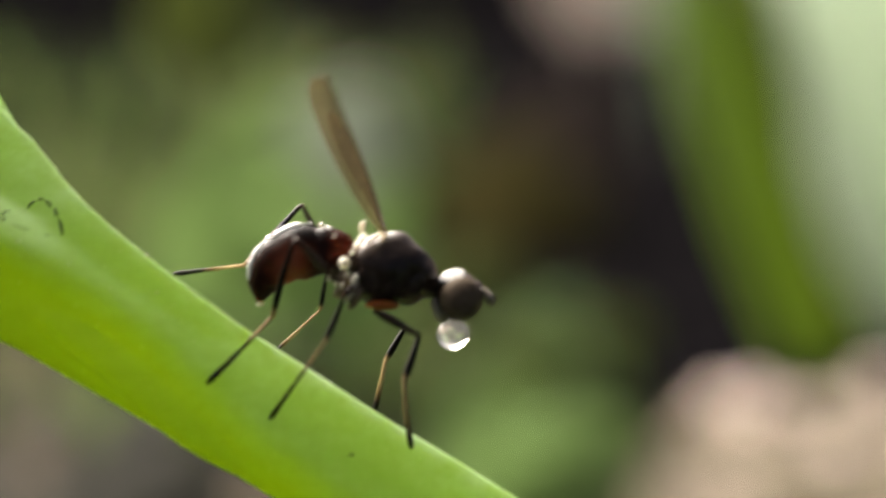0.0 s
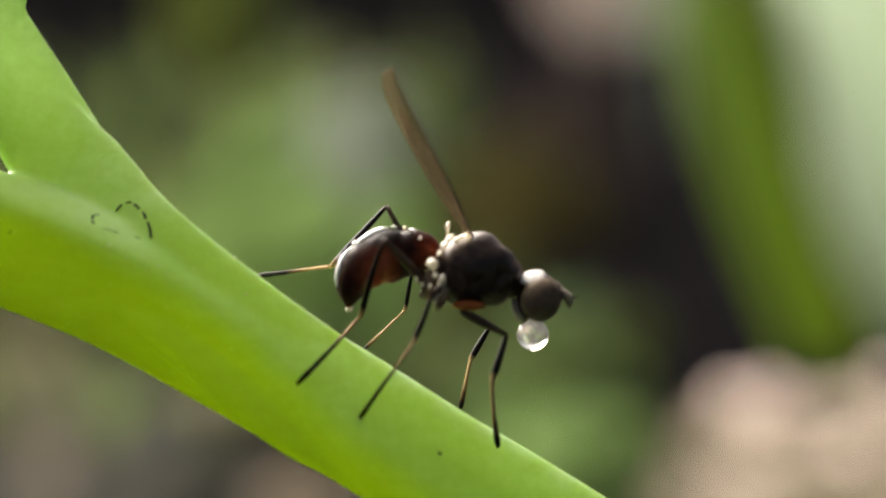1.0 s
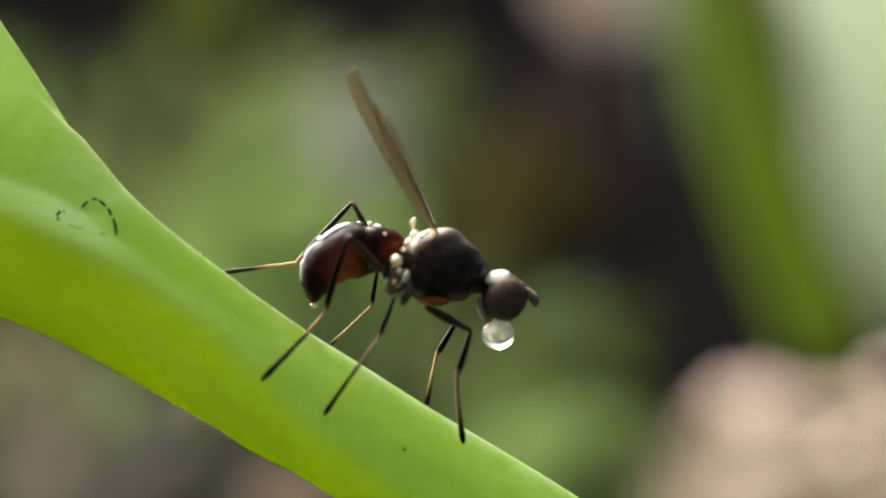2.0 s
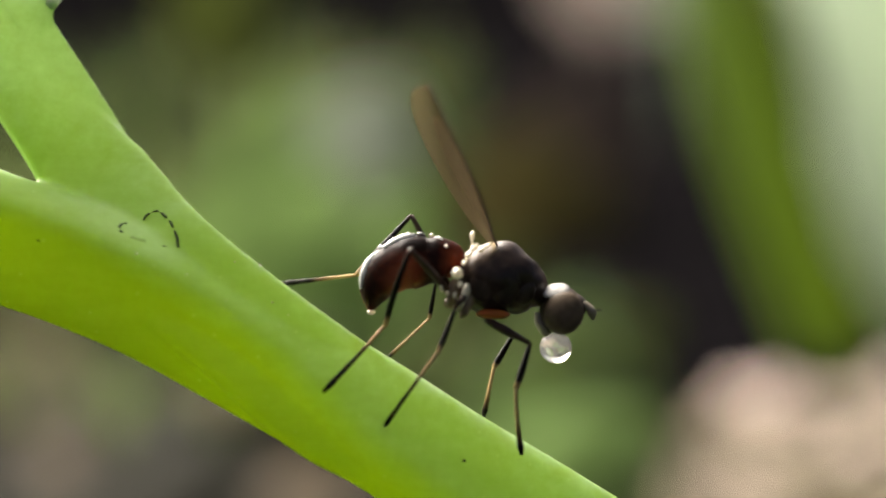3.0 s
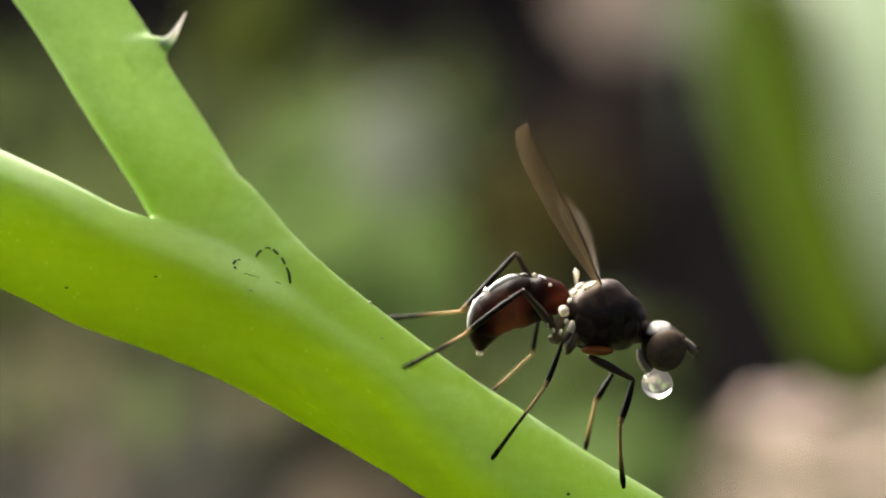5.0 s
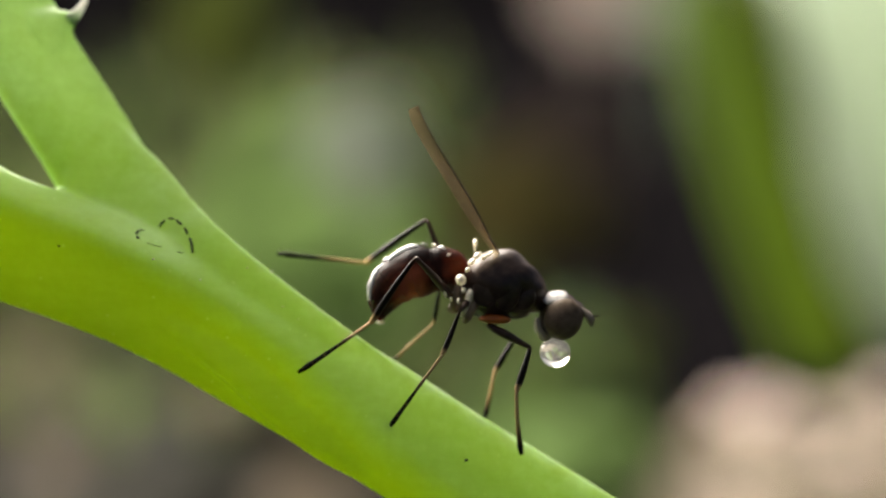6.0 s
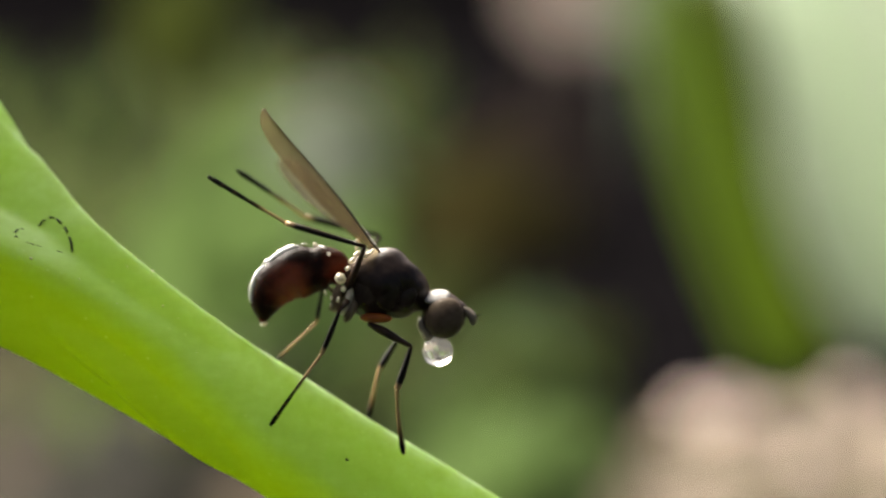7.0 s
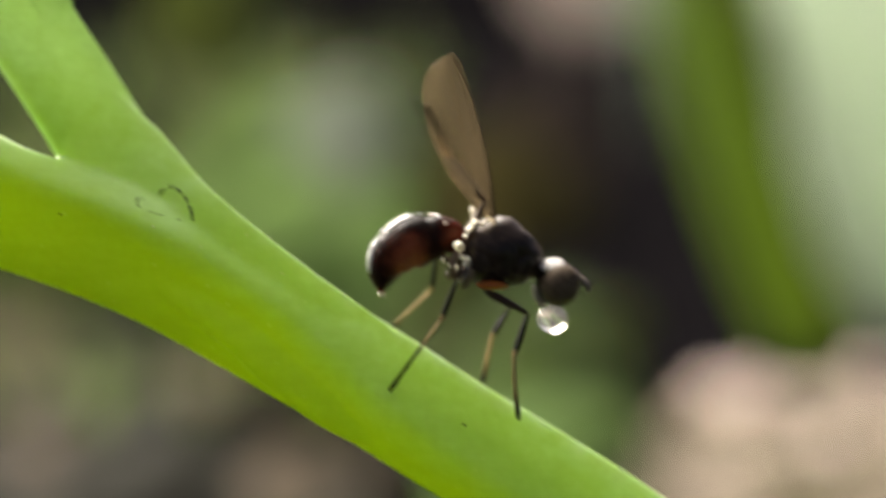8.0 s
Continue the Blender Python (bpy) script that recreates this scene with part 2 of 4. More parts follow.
M = {
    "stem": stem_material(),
    "mark": surface("dark_scratch", (0.02, 0.035, 0.01), (0.04, 0.06, 0.015), 2000, 0.7),
    "speck": surface("pale_speck", (0.6, 0.62, 0.4), (0.75, 0.75, 0.55), 2000, 0.6),
    "thorn": along("green_prickle_with_pale_point", ((0.0, (0.45, 0.62, 0.32)), (0.25, (0.66, 0.74, 0.58)), (0.5, (0.80, 0.80, 0.76)), (1.0, (0.84, 0.82, 0.80))), 0.4, through_light=0.5),
    "chitin": chitin_material(),
    "scutellum": surface("smooth_black_chitin", (0.012, 0.009, 0.007), (0.04, 0.03, 0.023), 3000, 0.6, 0.3, 2e-5, spec=0.08),
    # pale grey for the brow: a sky highlight put into the colour
    "silver": surface("brow_highlight_paint", (0.12, 0.11, 0.10), (0.52, 0.51, 0.50), 2400, 0.45, 0.6, 3e-5, spec=0.2),
    "femur": surface("dark_brown_femur", (0.022, 0.012, 0.009), (0.075, 0.040, 0.026), 2600, 0.38, 0.3, 1e-5, spec=0.3),
    "abdomen": None,
    "rust": surface("rust_brown_chitin", (0.42, 0.11, 0.022), (0.66, 0.23, 0.05), 2500, 0.4, through_light=0.3, tint=(0.8, 0.25, 0.05)),
    "eye": surface("brown_eye", (0.092, 0.066, 0.043), (0.155, 0.115, 0.078), 6000, 0.55, 0.6, 1.2e-5, spec=0.15),
    "pale": surface("cream_chitin", (0.82, 0.775, 0.66), (0.91, 0.875, 0.78), 3000, 0.3, coat=1.0, through_light=0.3, tint=(0.98, 0.93, 0.78)),
    # white that stands in for sky glints on the abdomen
    "white": surface("white_glint_paint", (0.78, 0.78, 0.74), (0.88, 0.88, 0.86), 3000, 0.25, coat=1.0, through_light=0.1, tint=(0.95, 0.95, 0.92)),
    "feeler": surface("brown_feeler", (0.14, 0.115, 0.085), (0.30, 0.255, 0.195), 3000, 0.5),
    "jaw": surface("cream_grey_mouthpart", (0.34, 0.30, 0.23), (0.52, 0.47, 0.38), 3000, 0.45),
    "hip": surface("tan_chitin", (0.09, 0.058, 0.036), (0.27, 0.195, 0.125), 2500, 0.4),
    "limb": surface("dark_leg_chitin", (0.009, 0.007, 0.006), (0.030, 0.019, 0.013), 4000, 0.35, coat=0.05, spec=0.15),
    "tibia": along("banded_tibia", ((0.0, BROWN), (0.12, BLACK), (0.85, BLACK), (1.0, PALE))),
    "tarsus": along("banded_tarsus", ((0.0, PALE), (0.24, (0.46, 0.31, 0.15)), (0.36, (0.09, 0.055, 0.028)), (0.46, BLACK), (0.475, TAN), (0.49, BLACK), (0.64, BLACK), (0.655, TAN), (0.67, BLACK), (0.80, BLACK), (0.812, TAN), (0.824, BLACK)), 0.6),
    "pale_tarsus": along("long_banded_tarsus", ((0.0, PALE), (0.46, (0.50, 0.34, 0.16)), (0.68, (0.15, 0.085, 0.04)), (0.86, BLACK)), 0.6),
    "thin_tarsus": along("pale_thin_tarsus", ((0.0, PALE), (0.60, (0.52, 0.38, 0.20)), (0.85, (0.22, 0.14, 0.07)), (0.95, BLACK)), 0.6),
    "hind_tarsus": along("long_dark_tarsus", ((0.0, PALE), (0.22, (0.50, 0.34, 0.16)), (0.42, (0.17, 0.10, 0.05)), (0.58, BLACK)), 0.6),
    "drop": glass_like("clear_water", (0.98, 0.99, 0.95), 1.333, 0.0, 0.935),
    "wing": wing_material(),
    "vein": surface("dark_vein", (0.05, 0.036, 0.022), (0.10, 0.072, 0.045), 3000, 0.4),
    # darker than soil is: the shade between the plants is put into the colour
    "soil": surface("shade_dark_soil", (0.0024, 0.0022, 0.0026), (0.0062, 0.0056, 0.0064), 60, 1.0, 0.6, 2e-3, spec=0.0),
    "pebble": surface("tan_pink_pebble", (0.25, 0.185, 0.16), (0.38, 0.30, 0.255), 120, 0.9, 0.3, 4e-4, spec=0.1),
    "pale_pebble": surface("pale_pink_pebble", (0.72, 0.58, 0.53), (0.84, 0.72, 0.66), 150, 0.8, 0.3, 4e-4, spec=0.2),
    "pink_leaf": surface("grey_pink_dead_leaf", (0.28, 0.25, 0.24), (0.38, 0.345, 0.33), 60, 0.7, through_light=0.6, tint=(0.42, 0.385, 0.36), spec=0.2),
    "gravel": None,
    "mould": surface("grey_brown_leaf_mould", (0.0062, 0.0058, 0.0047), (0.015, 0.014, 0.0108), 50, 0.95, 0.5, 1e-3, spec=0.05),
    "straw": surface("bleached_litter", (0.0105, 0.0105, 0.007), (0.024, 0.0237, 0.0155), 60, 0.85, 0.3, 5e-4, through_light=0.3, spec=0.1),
    "hedge": None,
    "blade": surface("green_blade", (0.055, 0.11, 0.012), (0.10, 0.17, 0.02), 40, 0.45, through_light=0.6, tint=(0.36, 0.46, 0.10)),
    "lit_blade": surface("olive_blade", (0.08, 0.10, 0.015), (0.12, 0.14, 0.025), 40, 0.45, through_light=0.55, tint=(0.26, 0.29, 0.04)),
    "grass": None,
    "pale_blade": surface("glaucous_blade", (0.68, 0.77, 0.66), (0.75, 0.83, 0.73), 40, 0.4, through_light=0.72, tint=(0.90, 0.97, 0.83)),
    "leaf": surface("mid_green_leaf", (0.07, 0.10, 0.05), (0.11, 0.15, 0.075), 60, 0.45, through_light=0.56, tint=(0.37, 0.47, 0.25)),
    "bright_leaf": surface("light_green_leaf", (0.10, 0.143, 0.062), (0.153, 0.208, 0.095), 60, 0.45, through_light=0.6, tint=(0.41, 0.52, 0.28)),
    "olive_leaf": surface("olive_leaf", (0.055, 0.07, 0.03), (0.09, 0.105, 0.045), 60, 0.5, through_light=0.55, tint=(0.22, 0.25, 0.11)),
    "tan_leaf": surface("withered_olive_brown_leaf", (0.05, 0.045, 0.022), (0.085, 0.078, 0.04), 60, 0.6, through_light=0.5, tint=(0.235, 0.217, 0.125), spec=0.2),
    "brown_leaf": surface("grey_brown_dead_leaf", (0.03, 0.026, 0.024), (0.055, 0.048, 0.044), 60, 0.8, through_light=0.5, tint=(0.18, 0.158, 0.15), spec=0.1),
    "grey_leaf": surface("grey_green_leaf", (0.25, 0.275, 0.25), (0.34, 0.36, 0.345), 60, 0.4, through_light=0.5, tint=(0.45, 0.49, 0.43)),
    "dry_leaf": surface("dry_brown_litter", (0.05, 0.038, 0.024), (0.09, 0.07, 0.046), 60, 0.9, 0.3, 5e-4, spec=0.1),
}


def abdomen_material():
    """Red-brown flanks, near-black back and tip; the red shows through where the skin is thin."""
    m, n, l, p = mat("red_brown_abdomen")
    tx = noise_node(n, l, 1000.0, 4)
    tc, sep = n.new("ShaderNodeTexCoord"), n.new("ShaderNodeSeparateXYZ")
    l.new(tc.outputs["Object"], sep.inputs[0])
    def mad(a, b, c):
        k = n.new("ShaderNodeMath")
        k.operation = 'MULTIPLY_ADD'
        l.new(a, k.inputs[0])
        k.inputs[1].default_value = b
        if isinstance(c, float):
            k.inputs[2].default_value = c
        else:
            l.new(c, k.inputs[2])
        return k.outputs[0]
    off, size, far = n.new("ShaderNodeVectorMath"), n.new("ShaderNodeVectorMath"), n.new("ShaderNodeVectorMath")
    off.operation, size.operation, far.operation = 'SUBTRACT', 'MULTIPLY', 'LENGTH'
    l.new(tc.outputs["Object"], off.inputs[0])
    off.inputs[1].default_value = (-0.00127, 0, 0.00193)
    l.new(off.outputs[0], size.inputs[0])
    size.inputs[1].default_value = (1250, 0, 1180)
    l.new(size.outputs[0], far.inputs[0])
    # red-brown in the middle of the rear lobe, a dark seam round it, red again on the front lobe and darker upwards
    zone = mad(tx.outputs["Fac"], 0.85, mad(far.outputs["Value"], 0.62, -0.30))
    r = ramp(n, l, zone, ((0.20, (0.44, 0.125, 0.07)), (0.38, (0.28, 0.078, 0.042)), (0.54, (0.10, 0.031, 0.018)), (0.66, (0.026, 0.010, 0.008)), (0.80, (0.030, 0.011, 0.009)), (1.0, (0.17, 0.036, 0.016))))
    height = mad(sep.outputs["Z"], 1500.0, mad(sep.outputs["X"], -60.0, -3.20))
    dark = ramp(n, l, mad(tx.outputs["Fac"], 0.5, height), ((0.38, (1.0, 1.0, 1.0)), (0.86, (0.16, 0.13, 0.12))))
    tone = n.new("ShaderNodeMix")
    tone.data_type, tone.blend_type = 'RGBA', 'MULTIPLY'
    tone.inputs["Factor"].default_value = 1.0
    l.new(r.outputs[0], tone.inputs["A"])
    l.new(dark.outputs[0], tone.inputs["B"])
    l.new(tone.outputs["Result"], p.inputs["Base Color"])
    p.inputs["Roughness"].default_value = 0.35
    p.inputs["Specular IOR Level"].default_value = 0.06
    # polished crescent on the back of the rear lobe
    back = mad(sep.outputs["X"], -640.0, mad(sep.outputs["Z"], 770.0, -2.0))
    shine = ramp(n, l, back, ((0.46, (0.0, 0.0, 0.0)), (0.54, (1.0, 1.0, 1.0))))
    band = ramp(n, l, far.outputs["Value"], ((0.68, (0.0, 0.0, 0.0)), (0.73, (1.0, 1.0, 1.0)), (0.96, (1.0, 1.0, 1.0)), (1.0, (0.0, 0.0, 0.0))))
    broken = ramp(n, l, noise_node(n, l, 2600.0, 2).outputs["Fac"], ((0.35, (0.05, 0.05, 0.05)), (0.42, (1.0, 1.0, 1.0))))
    one, two = n.new("ShaderNodeMath"), n.new("ShaderNodeMath")
    one.operation = two.operation = 'MULTIPLY'
    l.new(shine.outputs[0], one.inputs[0])
    l.new(band.outputs[0], one.inputs[1])
    l.new(one.outputs[0], two.inputs[0])
    l.new(broken.outputs[0], two.inputs[1])
    gloss = mad(two.outputs[0], 0.10, 0.0)
    l.new(gloss, p.inputs["Coat Weight"])
    p.inputs["Coat IOR"].default_value = 1.5
    p.inputs["Coat Roughness"].default_value = 0.2
    bump(n, l, p, tx.outputs["Fac"], 0.25, 2e-5)
    p.inputs["Subsurface Weight"].default_value = 0.6
    p.inputs["Subsurface Radius"].default_value = (1.0, 0.3, 0.15)
    p.inputs["Subsurface Scale"].default_value = 0.0004
    return m


M["abdomen"] = abdomen_material()


def grass_material():
    m, n, l, p = mat("short_olive_grass")
    geo = n.new("ShaderNodeNewGeometry")
    r = ramp(n, l, geo.outputs["Random Per Island"], ((0.0, (0.045, 0.06, 0.015)), (0.45, (0.06, 0.095, 0.03)), (0.8, (0.08, 0.10, 0.045)), (1.0, (0.11, 0.095, 0.055))))
    l.new(r.outputs[0], p.inputs["Base Color"])
    p.inputs["Roughness"].default_value = 0.6
    p.inputs["Specular IOR Level"].default_value = 0.2
    tr, mx, gain = n.new("ShaderNodeBsdfTranslucent"), n.new("ShaderNodeMixShader"), n.new("ShaderNodeMix")
    gain.data_type, gain.blend_type = 'RGBA', 'ADD'
    gain.inputs["Factor"].default_value = 1.0
    gain.inputs["B"].default_value = (0.03, 0.042, 0.010, 1)
    l.new(r.outputs[0], gain.inputs["A"])
    l.new(gain.outputs["Result"], tr.inputs[0])
    mx.inputs[0].default_value = 0.5
    l.new(p.outputs[0], mx.inputs[1])
    l.new(tr.outputs[0], mx.inputs[2])
    l.new(mx.outputs[0], n["Material Output"].inputs[0])
    return m


M["grass"] = grass_material()


def unseen_hedge_material():
    m, n, l, p = mat("unseen_hedge_leaves")
    geo = n.new("ShaderNodeNewGeometry")
    r = ramp(n, l, geo.outputs["Random Per Island"], ((0.0, (0.012, 0.022, 0.006)), (0.6, (0.03, 0.05, 0.014)), (1.0, (0.055, 0.08, 0.022))))
    l.new(r.outputs[0], p.inputs["Base Color"])
    p.inputs["Roughness"].default_value = 0.7
    p.inputs["Specular IOR Level"].default_value = 0.2
    return m


M["hedge"] = unseen_hedge_material()


def gravel_material():
    """Tan stones of many tones, in drifts of paler and darker ones."""
    m, n, l, p = mat("tan_pink_gravel")
    geo = n.new("ShaderNodeNewGeometry")
    r = ramp(n, l, geo.outputs["Random Per Island"], ((0.0, (0.165, 0.135, 0.115)), (0.4, (0.285, 0.238, 0.200)), (0.75, (0.385, 0.33, 0.275)), (1.0, (0.53, 0.47, 0.395))))
    drift = ramp(n, l, noise_node(n, l, 80.0, 2).outputs["Fac"], ((0.43, (0.30, 0.32, 0.22)), (0.57, (0.98, 0.95, 0.92))))
    mix = n.new("ShaderNodeMix")
    mix.data_type, mix.blend_type = 'RGBA', 'MULTIPLY'
    mix.inputs["Factor"].default_value = 1.0
    l.new(r.outputs[0], mix.inputs["A"])
    l.new(drift.outputs[0], mix.inputs["B"])
    l.new(mix.outputs["Result"], p.inputs["Base Color"])
    p.inputs["Roughness"].default_value = 0.9
    p.inputs["Specular IOR Level"].default_value = 0.1
    bump(n, l, p, noise_node(n, l, 900.0, 3).outputs["Fac"], 0.4, 2e-4)
    return m


M["gravel"] = gravel_material()


# ================= helpers =================


def at(x, y, d=0.0):
    """A place from the drawing grid: x right, y down, d millimetres behind the sheet."""
    x, y, d = float(x), float(y), float(d)
    k = 1 + d / 33.65
    return Vector(((x - 784) * STEP * k, d * 1e-3, (441 - y) * STEP * k))


def mesh_of(name, bm, material, smooth=True):
    me = bpy.data.meshes.new(name)
    bmesh.ops.recalc_face_normals(bm, faces=bm.faces)
    bm.to_mesh(me)
    bm.free()
    me.materials.append(material)
    if smooth:
        me.shade_smooth()
    return me


def part(name, bm, material, parent, label=""):
    ob = new(name, mesh_of(name, bm, material))
    ob.parent = parent
    return tagged(ob, label) if label else ob


def tube(bm, spine, radii, sides=16, squash=1.0, flat=None):
    """A closed tube along a spine of points; flat: a direction in which it is squashed."""
    rings = []
    n = len(spine)
    side = None
    for i, p in enumerate(spine):
        tangent = (spine[min(i + 1, n - 1)] - spine[max(i - 1, 0)]).normalized()
        if side is None:
            side = tangent.orthogonal().normalized()
            if flat is not None:
                side = (flat - tangent * flat.dot(tangent)).normalized()
        side = (side - tangent * side.dot(tangent)).normalized()
        other = tangent.cross(side)
        ring = []
        for k in range(sides):
            a = 2 * math.pi * k / sides
            ring.append(bm.verts.new(p + float(radii[i]) * (math.cos(a) * squash * side + math.sin(a) * other)))
        rings.append(ring)
    for r0, r1 in zip(rings, rings[1:]):
        for k in range(sides):
            bm.faces.new((r0[k], r0[(k + 1) % sides], r1[(k + 1) % sides], r1[k]))
    bm.faces.new(rings[0])
    bm.faces.new(rings[-1])
    return bm


def smooth_line(points, steps=6):
    """A curve through points (vectors of any length), Catmull-Rom."""
    pts = [np.array(p, float) for p in points]
    pts = [2 * pts[0] - pts[1], *pts, 2 * pts[-1] - pts[-2]]
    out = []
    for i in range(1, len(pts) - 2):
        p0, p1, p2, p3 = pts[i - 1:i + 3]
        for k in range(steps):
            t = k / steps
            out.append(0.5 * (2 * p1 + (p2 - p0) * t + (2 * p0 - 5 * p1 + 4 * p2 - p3) * t * t + (3 * p1 - p0 - 3 * p2 + p3) * t ** 3))
    out.append(pts[-2])
    return out


def ellipsoid(bm, center, axes, turn=None, u=24, v=14):
    m = Matrix.Translation(center) @ (turn or Matrix.Identity(4)) @ Matrix.Diagonal((*axes, 1))
    bmesh.ops.create_uvsphere(bm, u_segments=u, v_segments=v, radius=1.0, matrix=m)
    return bm


# ================= ground =================
def build_ground():
    def height(x, y):
        x, y = x / SPREAD, (y + 0.0325) / SPREAD - 0.0325
        near = max(0.0, 1 - math.hypot(x, y) / 1.6)
        h = near * (0.004 * noise.noise((x * 25, y * 25, 0)) + 0.0015 * noise.noise((x * 110, y * 110, 3)))
        bank, fall = max(0.0, min(1.0, (y - 0.30) / 0.16)), max(0.0, min(1.0, (y - 0.6) / 0.9))
        h += 0.075 * bank * bank * (3 - 2 * bank) * (1 - fall * fall * (3 - 2 * fall)) * math.exp(-(x / 0.75) ** 2) * (0.8 + 0.5 * noise.noise((x * 6, y * 6, 7)))
        return (h - 0.002) * SPREAD

    def ticks(near, far):
        t = list(np.linspace(-near, near, 130))
        grow = [near * 1.12 ** k for k in range(1, 60) if near * 1.12 ** k < far] + [far]
        return [-g for g in reversed(grow)] + t + grow
    xs, ys = ticks(0.5, 400.0), ticks(0.6, 400.0)
    bm = bmesh.new()
    grid = [[bm.verts.new((x, y, height(x, y))) for x in xs] for y in ys]
    for r0, r1 in zip(grid, grid[1:]):
        for k in range(len(xs) - 1):
            bm.faces.new((r0[k], r0[k + 1], r1[k + 1], r1[k]))
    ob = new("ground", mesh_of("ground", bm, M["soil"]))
    return tagged(ob, "dark garden soil rising to a low bank, shade put into its colour", "ground", kind="structure"), height


ground, ground_height = build_ground()


def behind(x, y, depth):
    """A place behind the stem: the drawing grid, carried to that many millimetres from the eye."""
    depth *= SPREAD
    k = depth / 33.65
    return RIG @ Vector(((x - 784) * STEP * k, (depth - 33.65) / 1000, (441 - y) * STEP * k))


def build_unseen_hedge():
    """A dense clipped hedge added out of view behind the eye to hold back front light: a dark core under a coat of
    small leaves.
    """
    verts, faces = [], []
    pick = random.Random(3)
    n = 40

    def spot(k, side, z):
        a = math.pi * (1.04 + 0.92 * k)
        r = (1.0 if side == 0 else 1.34) + 0.05 * noise.noise((5 * math.cos(a), 5 * math.sin(a), z * 3 + side * 9))
        return Vector((r * math.cos(a), r * math.sin(a), z))
    for i in range(n + 1):
        for side, z in ((0, -0.02), (0, 0.12), (0, 0.25), (0, 0.36), (1, 0.36), (1, 0.25), (1, 0.12), (1, -0.02)):
            verts.append(spot(i / n, side, z + (0.06 * noise.noise((i * 0.6, side, 1)) if z > 0.3 else 0)))
    for i in range(n):
        for k in range(7):
            a = i * 8 + k
            faces.append((a, a + 1, a + 9, a + 8))
    faces += [tuple(range(8)), tuple(range(n * 8 + 7, n * 8 - 1, -1))]
    for _ in range(5500):
        where, k = pick.random(), pick.random()
        side = 0 if where < 0.42 else 1
        if where > 0.84:
            p = spot(k, 0, 0.36).lerp(spot(k, 1, 0.36), pick.random()) + Vector((0, 0, pick.uniform(-0.01, 0.06)))
        else:
            p = spot(k, side, pick.uniform(0.0, 0.39))
            p += Vector((p.x, p.y, 0)).normalized() * (pick.uniform(-0.05, 0.01) if side == 0 else pick.uniform(-0.01, 0.05))
        u = Vector((pick.gauss(0, 1), pick.gauss(0, 1), pick.gauss(0, 0.6))).normalized()
        v = u.cross(Vector((pick.gauss(0, 1), pick.gauss(0, 1), pick.gauss(0, 1)))).normalized()
        size = pick.uniform(0.02, 0.04)
        b = len(verts)
        verts += [p - u * size, p + v * size * 0.45, p + u * size, p - v * size * 0.45]
        faces.append((b, b + 1, b + 2, b + 3))
    me = bpy.data.meshes.new("hedge")
    me.from_pydata([tuple(v) for v in verts], [], faces)
    me.materials.append(M["hedge"])
    return tagged(new("hedge", me), "unseen low dense dark green clipped hedge, added to dim the front", "hedge", kind="stuff")


build_unseen_hedge()


# ================= stem =================
def stalk(bm, line, outline, up=1.0, sides=56):
    """A stalk with an angular section. line: grid place, depth, half width and where the ridge lies; outline(ridge): corners (across, towards the eye)."""
    spine = [at(*q[:3]) * 1000 for q in line]
    n, rings = len(spine), []
    for i, p in enumerate(spine):
        t = (spine[min(i + 1, n - 1)] - spine[max(i - 1, 0)]).normalized()
        v = Vector((0, -1, 0))
        v = (v - t * v.dot(t)).normalized()
        u = v.cross(t) * up
        corners = [Vector(c) for c in outline(float(line[i][4]))]
        for _ in range(3):                                  # round the corners off
            cut = []
            for c0, c1 in zip(corners, corners[1:] + corners[:1]):
                cut += [c0.lerp(c1, 0.2), c0.lerp(c1, 0.8)]
            corners = cut
        lo, hi = min(c.x for c in corners), max(c.x for c in corners)
        r = float(line[i][3]) * STEP * 1000
        m = len(corners)
        ring = []
        for k in range(sides):
            f = k * m / sides
            c = corners[int(f) % m].lerp(corners[(int(f) + 1) % m], f - int(f))
            ring.append(bm.verts.new(p + r * ((2 * (c.x - lo) / (hi - lo) - 1) * u + c.y * v)))
        rings.append(ring)
    for r0, r1 in zip(rings, rings[1:]):
        for k in range(sides):
            bm.faces.new((r0[k], r0[(k + 1) % sides], r1[(k + 1) % sides], r1[k]))
    bm.faces.new(rings[0])
    bm.faces.new(rings[-1])


def main_outline(ridge):
    """A flat upper and a flat lower face that meet in a blunt ridge."""
    return (1.0, -0.04), (ridge + 0.14, 0.56), (ridge - 0.14, 0.59), (-0.96, 0.12), (-1.0, -0.15), (-0.6, -0.8), (0.0, -0.95), (0.6, -0.75)


def shoot_outline(_):
    """One broad flat face, a sharp edge on one side and a wide chamfer on the other."""
    return (1.0, -0.1), (0.93, 0.02), (-0.72, 0.64), (-0.86, 0.54), (-1.0, -0.02), (-0.55, -0.75), (0.0, -0.85), (0.55, -0.7)


def web_outline(_):
    """A face that leans forward, from the shoot down to the ridge of the stalk."""
    return (1.0, -0.1), (0.6, 0.12), (-0.75, 0.44), (-1.0, 0.2), (-0.6, -0.4), (0.6, -0.5)


